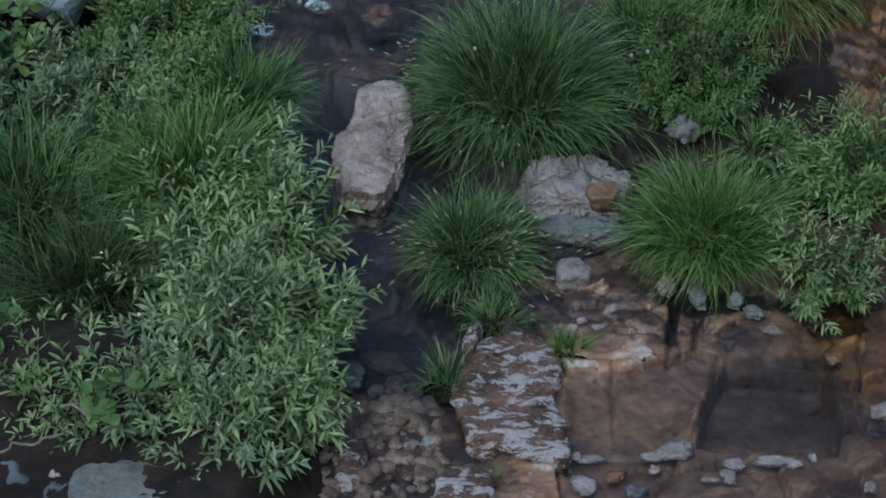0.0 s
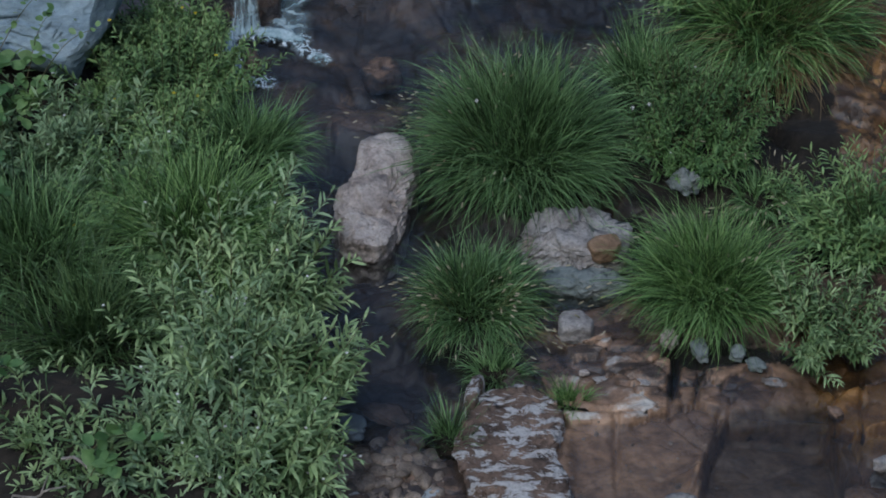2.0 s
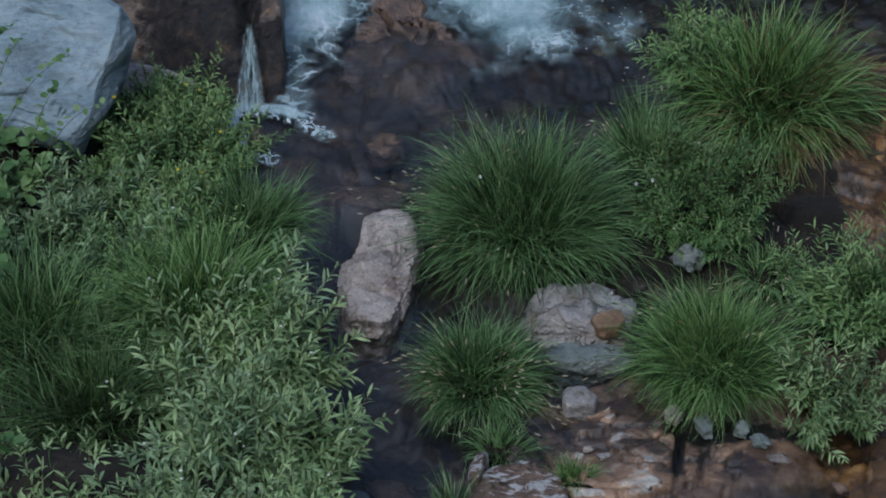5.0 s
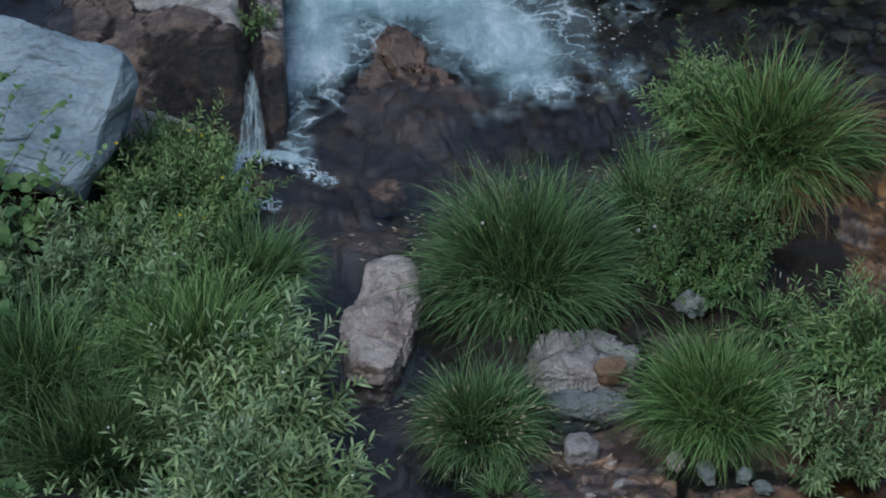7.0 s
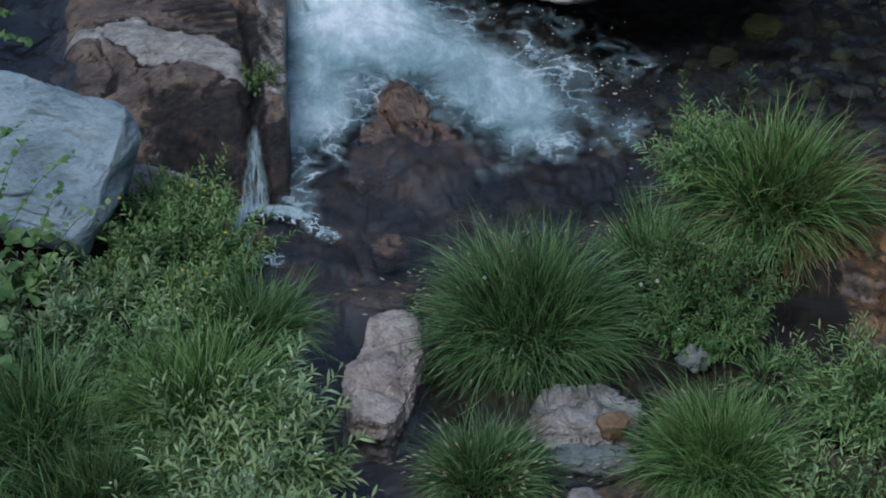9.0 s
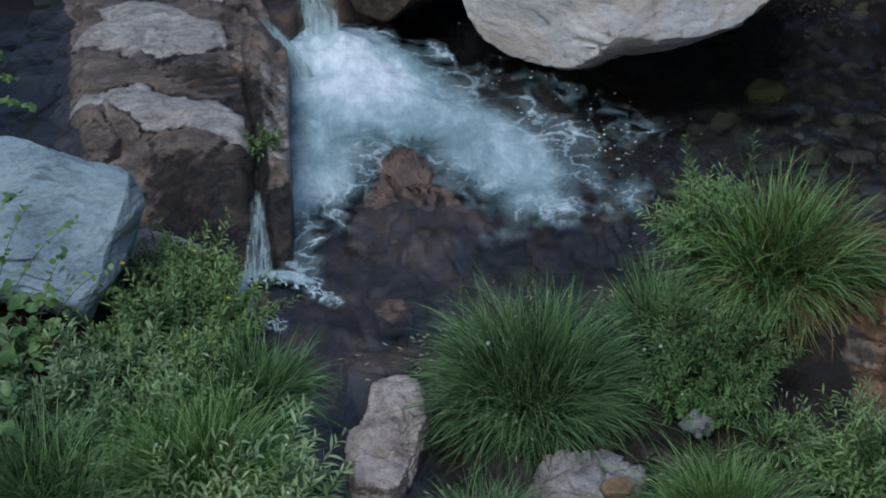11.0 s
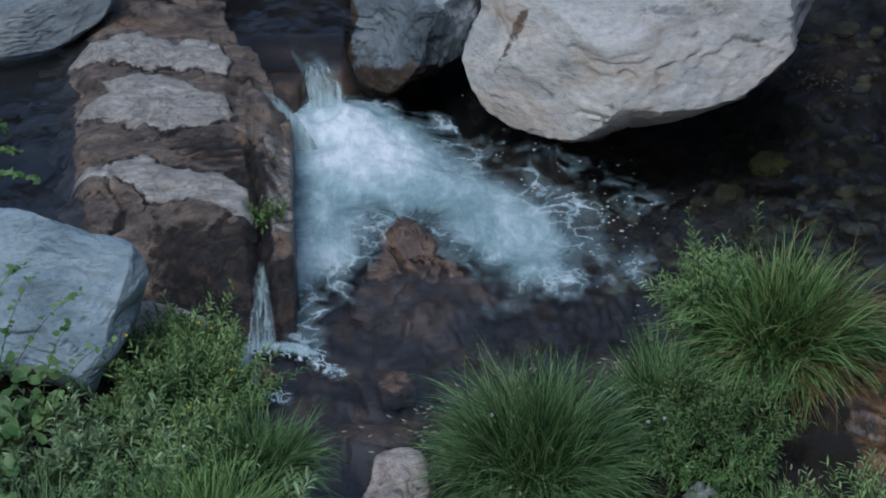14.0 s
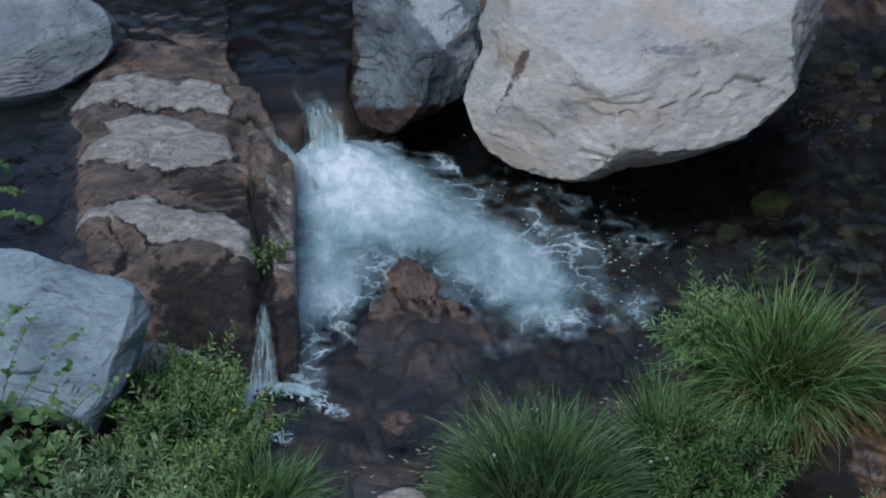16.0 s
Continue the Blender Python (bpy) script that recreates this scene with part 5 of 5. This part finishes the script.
def tubes(paths, r0, r1, sides=4):
    """Thin stems along rows of points."""
    n, k, _ = paths.shape
    d = np.gradient(paths, axis=1)
    d /= np.linalg.norm(d, axis=2, keepdims=True) + 1e-9
    a = np.cross(d, np.array([0.3, 0.9, 0.2]))
    a /= np.linalg.norm(a, axis=2, keepdims=True) + 1e-9
    b = np.cross(d, a)
    r = np.linspace(r0, r1, k)[None, :, None]
    ring = [paths + r * (a * math.cos(q) + b * math.sin(q)) for q in np.arange(sides) * 2 * math.pi / sides]
    v = np.stack(ring, 2).reshape(-1, 3)
    i = (np.arange(n) * k * sides)[:, None, None] + (np.arange(k - 1) * sides)[None, :, None]
    j = np.arange(sides)[None, None]
    jn = (j + 1) % sides
    f = np.stack([i + j, i + jn, i + jn + sides, i + j + sides], -1)
    return v, f.reshape(-1, 4)


def shoots(g, feet, way, length, per, size, ratio, bend, start=0.25, k=6):
    """Leafy shoots: stems from feet along way, leaves set round them, small at the tip."""
    n = len(feet)
    s = np.linspace(0, 1, k)
    way = way / np.linalg.norm(way, axis=1, keepdims=True)
    sag = g.uniform(-0.05, 0.25, n)
    path = feet[:, None] + way[:, None] * (length[:, None] * s)[..., None]
    path[..., 2] -= (sag * length)[:, None] * s ** 2
    stem = tubes(path, 0.0022, 0.001)
    t = start + (1 - start) * (np.arange(per) + g.uniform(0, 1, (n, per))) / per
    i = np.clip((t * (k - 1)).astype(int), 0, k - 2)
    fr = t * (k - 1) - i
    rows_ = np.arange(n)[:, None]
    at = path[rows_, i] * (1 - fr)[..., None] + path[rows_, i + 1] * fr[..., None]
    ax = path[rows_, i + 1] - path[rows_, i]
    ax /= np.linalg.norm(ax, axis=2, keepdims=True)
    ang = np.arange(per)[None] * 2.4 + g.uniform(0, 6.28, (n, 1)) + g.normal(0, 0.3, (n, per))
    a = np.cross(ax, np.array([0.2, 0.95, 0.1]))
    a /= np.linalg.norm(a, axis=2, keepdims=True)
    b = np.cross(ax, a)
    out = a * np.cos(ang)[..., None] + b * np.sin(ang)[..., None]
    lean = np.clip(0.35 + 0.9 * t, 0.3, 1.2)[..., None]
    d = out + ax * lean
    sz = size * g.uniform(0.65, 1.2, (n, per)) * (1.1 - 0.55 * t ** 3)
    lv = leaves(g, at.reshape(-1, 3), d.reshape(-1, 3), sz.ravel(), ratio, bend)
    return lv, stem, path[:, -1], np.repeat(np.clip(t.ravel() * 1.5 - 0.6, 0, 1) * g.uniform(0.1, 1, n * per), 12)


def flowers(g, tips, size, material, parent, label):
    """Small five-petalled heads."""
    n = len(tips)
    ang = np.tile(np.arange(5) * 1.2566, n)
    foot = np.repeat(tips, 5, 0)
    d = np.stack([np.cos(ang), np.sin(ang), np.full(5 * n, 0.35)], 1) + 0.15 * g.normal(size=(5 * n, 3))
    return link("flowers", *leaves(g, foot, d, np.full(5 * n, size / 2), 0.8, 0.1), material, parent, label)


def bush(seed, root, radius, high, count, size, material, label, per=20, ratio=0.19, lean=(0, 0), name="willow_bush", category="shrub", white=0, yellow=0, ragged=0.25):
    g = np.random.default_rng(seed)
    ob = empty(name, root)
    m = max(3, count // 7)
    a = g.uniform(0, 2 * np.pi, m)
    q = np.sqrt(g.uniform(0, 1, m))
    core = np.stack([q * np.cos(a), q * np.sin(a)], 1)
    tall = (1.1 - 0.3 * q ** 2) * g.uniform(0.45, 1.4, m)
    i = g.integers(0, m, count)
    fan = g.normal(size=(count, 2))
    feet = np.concatenate([np.array(root[:2]) + 0.8 * radius * core[i] + 0.014 * fan, np.full((count, 1), root[2] - 0.01)], 1)
    way = np.concatenate([0.55 * core[i] + np.array(lean) + 0.30 * fan, np.ones((count, 1))], 1)
    length = high * tall[i] * g.uniform(1 - ragged, 1 + ragged * 0.5, count)
    lv, st, tips, young_lit = shoots(g, feet, way, length, per, size, ratio, 0.25, start=0.15)
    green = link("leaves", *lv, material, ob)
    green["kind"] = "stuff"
    layer(green, "young_lit", young_lit)
    link("stem", *st, STEM, ob)["kind"] = "stuff"
    if white:
        flowers(g, tips[g.choice(count, white)] + [0, 0, 0.012], 0.012, PETAL_W, ob, "small white flowers")["kind"] = "stuff"
    if yellow:
        flowers(g, tips[g.choice(count, yellow)] + [0, 0, 0.012], 0.017, PETAL_Y, ob, "small yellow flowers")["kind"] = "stuff"
    return tagged(ob, label, category, "bank shrubs")


tussock(101, (0.295, 6.950, 0.060), 5600, 0.375, 0.0048, SEDGE, "large green sedge tussock in midstream", (0.0, 0.05), heads=150)
tussock(102, (0.122, 6.180, 0.030), 2300, 0.225, 0.0046, SEDGE, "bushy sedge tussock at the channel edge", (0.0, -0.08), heads=140)
tussock(103, (0.905, 6.260, 0.040), 3700, 0.285, 0.0044, SEDGE_L, "bright green sedge tussock above the slab pool", (0.0, -0.05), heads=60)
tussock(104, (1.240, 7.640, 0.100), 3400, 0.385, 0.0068, SEDGE_L, "tall arching sedge tussock at the water edge", (0.10, 0.0), dry=1000, sag=1.15)
tussock(105, (0.750, 7.330, 0.070), 1300, 0.25, 0.0046, SEDGE, "upright sedge tussock beside herbs", (-0.05, 0.05), heads=40, splay=0.8, sag=0.6)
tussock(106, (-0.655, 6.760, 0.210), 1700, 0.23, 0.0044, SEDGE, "fine grass clump hanging over the channel", (0.12, -0.12))
tussock(107, (-0.800, 6.290, 0.240), 2200, 0.33, 0.0046, SEDGE_L, "fine grass clump among willow shoots", (0.05, -0.15))
tussock(108, (-1.345, 6.180, 0.200), 2200, 0.36, 0.0056, SEDGE, "dense grass clump on the leafy bank", (0, -0.15))
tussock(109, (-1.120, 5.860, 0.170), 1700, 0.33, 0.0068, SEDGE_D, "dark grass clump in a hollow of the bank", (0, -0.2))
tussock(110, (0.431, 5.727, 0.020), 240, 0.10, 0.0035, SEDGE_L, "small grass tuft in a slab crack", splay=0.8)
tussock(111, (0.044, 5.577, 0.000), 200, 0.15, 0.0038, SEDGE, "small grass tuft at the slab edge", splay=0.6, sag=0.6)
tussock(112, (0.200, 5.880, 0.000), 360, 0.13, 0.0038, SEDGE, "short grass below the tussock", splay=1.0)
tussock(113, (0.188, 5.182, 0.010), 90, 0.05, 0.003, SEDGE_L, "tiny grass tuft in a crack", splay=0.9)
tussock(114, (1.445, 6.480, 0.040), 1100, 0.26, 0.0055, SEDGE, "sedge tussock behind leafy herbs", splay=0.9)
tussock(115, (1.119, 6.678, 0.080), 360, 0.14, 0.005, SEDGE, "low sedge clump between the herbs", heads=60)
W = "willow-like shrub with narrow green leaves on the bank"
for seed, root, r, h, c, m, kw in (
        (201, (-0.966, 7.045, 0.200), 0.28, 0.26, 120, WILLOW, dict(yellow=5)),
        (202, (-1.165, 6.664, 0.200), 0.28, 0.26, 130, WILLOW_B, dict(white=16)),
        (203, (-0.920, 6.720, 0.200), 0.16, 0.24, 60, WILLOW, dict(yellow=3)),
        (204, (-0.600, 6.200, 0.150), 0.15, 0.28, 75, WILLOW_B, dict(lean=(0.12, 0.0))),
        (205, (-0.690, 5.930, 0.170), 0.24, 0.28, 110, WILLOW, dict(white=12)),
        (206, (-0.731, 5.720, 0.170), 0.2, 0.28, 90, WILLOW_B, dict(white=16)),
        (207, (-0.495, 5.660, 0.110), 0.20, 0.28, 110, WILLOW, dict(lean=(0.12, -0.1))),
        (208, (-0.638, 5.415, 0.150), 0.28, 0.28, 140, WILLOW, dict(white=20)),
        (209, (-0.629, 5.225, 0.100), 0.20, 0.26, 90, WILLOW_B, dict(white=16)),
        (210, (-1.040, 5.350, 0.150), 0.25, 0.22, 110, WILLOW, dict()),
        (211, (-1.270, 5.440, 0.150), 0.20, 0.20, 70, WILLOW, dict()),
        (212, (-0.885, 5.283, 0.150), 0.2, 0.24, 80, WILLOW_B, dict()),
        (219, (-0.540, 6.020, 0.140), 0.14, 0.26, 65, WILLOW, dict()),
        (215, (-0.970, 7.425, 0.160), 0.17, 0.22, 80, WILLOW, dict(yellow=3)),
        (216, (-1.145, 7.401, 0.140), 0.12, 0.2, 45, WILLOW, dict(yellow=2)),
        (217, (-1.080, 6.420, 0.200), 0.14, 0.3, 40, WILLOW, dict(yellow=2)),
        (214, (-1.404, 6.726, 0.200), 0.2, 0.26, 70, WILLOW_B, dict(white=8))):
    if seed in (201, 203, 215, 216, 217):
        bush(seed, root, r, h, int(c * 1.6), 0.04, HERB_L, "bushy herb with small leaves and yellow flowers", per=30, ratio=0.25, ragged=0.4, name="flowering_herb", category="herb", **kw)
    else:
        bush(seed, root, r, h, int(c * 1.05), 0.068, m, W, per=22, ratio=0.19, ragged=0.5, **kw)
bush(220, (0.900, 7.020, 0.070), 0.25, 0.25, 260, 0.036, HERB, "low feathery herb beside the sedge", per=26, name="leafy_herb", category="herb", white=4)
bush(221, (1.255, 6.020, 0.030), 0.17, 0.22, 90, 0.045, WILLOW, "silvery willow seedling over the slab pool", lean=(0.1, -0.3))
bush(222, (1.300, 6.560, 0.050), 0.10, 0.26, 26, 0.045, HERB_L, "young willow shoots behind the tussock")
bush(223, (1.490, 6.420, 0.050), 0.17, 0.30, 110, 0.055, HERB_L, "leafy green herb at the water edge", name="leafy_herb", category="herb")
bush(224, (0.955, 7.740, 0.120), 0.12, 0.29, 75, 0.05, HERB_L, "feathery green herb beside the tall sedge", name="leafy_herb", category="herb", per=26)

PEBBLE = stone("pebbles", (0.06, 0.047, 0.038), (0.18, 0.14, 0.11), (0.38, 0.31, 0.25), 14, rough=0.4, off=21)
OLIVE = stone("olive_cobble", (0.04, 0.038, 0.022), (0.14, 0.12, 0.07), (0.34, 0.28, 0.16), 5, rough=0.5, off=22)
gravel("gravel", "brown pebbles on the bed of the channel", 401, ((-0.34, 0.02, 5.05, 5.55), (-0.40, -0.05, 5.3, 5.65)), PEBBLE, 480, 0.005, 0.036)
gravel("gravel", "dark cobbles on the bed of the wide pool", 402, ((1.0, 2.2, 8.7, 10.6), (0.6, 2.2, 8.2, 9.3)), OLIVE, 420, 0.012, 0.075, -0.006)
gravel("gravel", "loose stones and chips on the slabs", 403, ((0.1, 1.4, 5.0, 5.25), (0.2, 0.9, 5.2, 5.7)), PEBBLE, 110, 0.004, 0.014)


# round-leaved bramble: each leaf can be told apart
def leaf_mesh(material):
    g = np.random.default_rng(5)
    v, f = leaves(g, np.zeros((1, 3)), np.array([[0.0, 1.0, 0.05]]), np.array([1.0]), 0.68, 0.12, k=7, fold=0.18)
    me = link("leaf", v, f, material)
    data = me.data
    bpy.data.objects.remove(me)
    return data


LEAF = leaf_mesh(BRAMBLE)


def bramble(seed, canes, label, size=0.06, name="bramble"):
    """Thin arching canes with broad leaves; canes: (root, tip, leaf count)."""
    g = np.random.default_rng(seed)
    ob = empty(name, canes[0][0])
    for a, b, n in canes:
        a, b = np.array(a), np.array(b)
        s = np.linspace(0, 1, 9)
        path = a + (b - a) * s[:, None]
        path[:, 2] += 0.06 * np.sin(np.pi * s)
        cane = link("cane", *tubes(path[None], 0.002, 0.0008, 5), STEM, ob)
        for k in range(n):
            t = 0.12 + 0.88 * (k + g.random()) / n
            p = a + (b - a) * t + [0, 0, 0.06 * math.sin(math.pi * t)]
            leaf = new("leaf", LEAF)
            leaf.parent = cane
            z = size * g.uniform(0.6, 1.15)
            leaf.matrix_basis = Matrix.LocRotScale(Vector(p) + Vector((0, 0, 0.01)), Euler((g.normal(0.1, 0.35), g.normal(0, 0.35), g.uniform(0, 6.28))), Vector((z, z, z)))
    return tagged(ob, label, "bramble", "brambles")


bramble(501, [((-1.502, 6.703, 0.300), (-1.344, 6.946, 0.500), 24), ((-1.583, 6.734, 0.300), (-1.436, 6.914, 0.500), 28), ((-1.421, 6.672, 0.300), (-1.301, 6.884, 0.450), 20),
              ((-1.637, 6.955, 0.300), (-1.499, 6.947, 0.500), 20), ((-1.559, 6.703, 0.300), (-1.457, 6.758, 0.450), 24), ((-1.472, 6.765, 0.300), (-1.351, 6.791, 0.400), 24)],
        "bright green bramble with rounded leaves below the boulder", 0.052)
bramble(502, [((-1.601, 6.600, 0.350), (-1.419, 6.561, 0.500), 18), ((-1.539, 6.189, 0.350), (-1.367, 6.180, 0.500), 20), ((-1.555, 6.420, 0.350), (-1.400, 6.352, 0.500), 12)],
        "light green bramble reaching over the grass", 0.055)
bramble(503, [((-1.415, 5.434, 0.300), (-1.264, 5.424, 0.450), 12), ((-1.049, 5.196, 0.300), (-0.823, 5.117, 0.450), 14), ((-1.021, 5.081, 0.300), (-0.927, 5.052, 0.400), 14)],
        "light green bramble trailing over the bank", 0.055)
bramble(504, [((-1.518, 6.768, 0.620), (-1.430, 7.115, 0.760), 20), ((-1.473, 6.720, 0.620), (-1.253, 7.012, 0.760), 18), ((-1.369, 6.735, 0.550), (-1.277, 6.870, 0.720), 16),
              ((-1.327, 6.704, 0.550), (-1.114, 6.828, 0.680), 8), ((-1.573, 6.932, 0.700), (-1.461, 7.137, 0.780), 18)],
        "thin trailing vine across the slate boulder", 0.03, name="vine")
bramble(505, [((-1.826, 7.952, 0.600), (-1.580, 7.847, 0.800), 90), ((-1.813, 7.874, 0.600), (-1.479, 7.641, 0.800), 120), ((-1.848, 8.364, 0.600), (-1.642, 7.988, 0.800), 60)],
        "soft green leafy twig reaching in above the boulder", 0.026, name="leafy_twig")
bush(510, (-0.715, 8.290, 0.190), 0.025, 0.15, 30, 0.026, HERB_L, "small fern growing in the ledge crack", per=12, ratio=0.35, name="fern", category="fern")
bush(511, (1.145, 8.000, 0.150), 0.04, 0.28, 4, 0.055, HERB, "tall herb stalk above the sedge", per=26, name="leafy_herb", category="herb")


# dead twig, leaf litter and seed clocks
def twig(seed, a, b, label):
    g = np.random.default_rng(seed)
    s = np.linspace(0, 1, 12)
    path = np.array(a) + (np.array(b) - np.array(a)) * s[:, None] + 0.006 * g.normal(size=(12, 3))
    ob = link("twig", *tubes(path[None], 0.0055, 0.0025, 6), TWIG)
    side = np.stack([path[7] + (np.array([0.02, 0.05, 0.03]) * q) for q in np.linspace(0, 1, 5)])
    link("side_shoot", *tubes(side[None], 0.003, 0.0015, 5), TWIG, ob)
    return tagged(ob, label, "twig")


LITTER = leafy("dead_leaf", (0.03, 0.02, 0.012), (0.08, 0.05, 0.028), (0.16, 0.11, 0.065))
TWIG = stone("grey_bark", (0.16, 0.14, 0.12), (0.28, 0.25, 0.22), (0.40, 0.37, 0.33), 25, off=23)
twig(601, (-1.265, 4.975, 0.340), (-1.071, 5.028, 0.360), "bare grey twig lying over the bank")
twig(602, (-1.096, 5.148, 0.360), (-0.925, 5.080, 0.360), "thin brown dead stem among leaves")


def litter(seed, boxes, count, label):
    """Fallen leaves and chips washed up beside the boulder."""
    g = np.random.default_rng(seed)
    box = np.array([boxes[k % len(boxes)] for k in range(count)])
    x, y = g.uniform(box[:, 0], box[:, 1]), g.uniform(box[:, 2], box[:, 3])
    foot = np.stack([x, y, np.maximum(0.004, height(x[None], y[None])[0]) + g.uniform(0.003, 0.02, count)], 1)
    d = np.stack([np.cos(a := g.uniform(0, 6.28, count)), np.sin(a), g.normal(0, 0.2, count)], 1)
    return tagged(link("leaf_litter", *leaves(g, np.array(foot), d, g.uniform(0.01, 0.026, count), 0.5, 0.05), LITTER), label, "leaf litter", kind="stuff")


litter(611, ((1.55, 1.85, 9.5, 10.5), (1.45, 1.75, 9.6, 10.2)), 260, "brown fallen leaves washed up beside the boulder")


def seed_clock(root, top, label):
    ob = link("seed_clock", *tubes(np.linspace(root, top, 6)[None], 0.0015, 0.001, 5), STEM)
    g = np.random.default_rng(9)
    u, _ = ball(2)
    link("head", *leaves(g, np.repeat(np.array([top]), len(u), 0), u + 0.05, np.full(len(u), 0.009), 0.12, 0.0), PETAL_W, ob, "white fluffy head")
    return tagged(ob, label, "flower", "seed clocks")


seed_clock((0.698, 6.975, 0.080), (0.671, 6.839, 0.340), "white seed clock on a thin stalk")
seed_clock((0.750, 7.007, 0.080), (0.728, 6.858, 0.340), "small grey seed clock on a thin stalk")
seed_clock((0.150, 7.006, 0.080), (0.135, 6.851, 0.360), "pale seed head above the sedge")


def bubbles(seed, count, label):
    """Loose bubbles and flecks of froth drifting out of the foam."""
    g = np.random.default_rng(seed)
    u, f = ball(1)
    a, b = np.array([0.138, 9.215]), np.array([0.853, 8.383])
    parts = []
    for k in range(count):
        t = g.random()
        p = a + (b - a) * t + g.normal(size=2) * (0.12, 0.28)
        r = 0.002 + 0.004 * g.random() ** 3
        parts.append((u * [r * g.uniform(1, 2.2), r, r * 0.6] + [p[0], p[1], 0.006], f))
    return tagged(link("bubbles", *merge(parts), PETAL_W), label, "water", kind="stuff")


bubbles(621, 130, "white bubbles drifting on the dark pool")
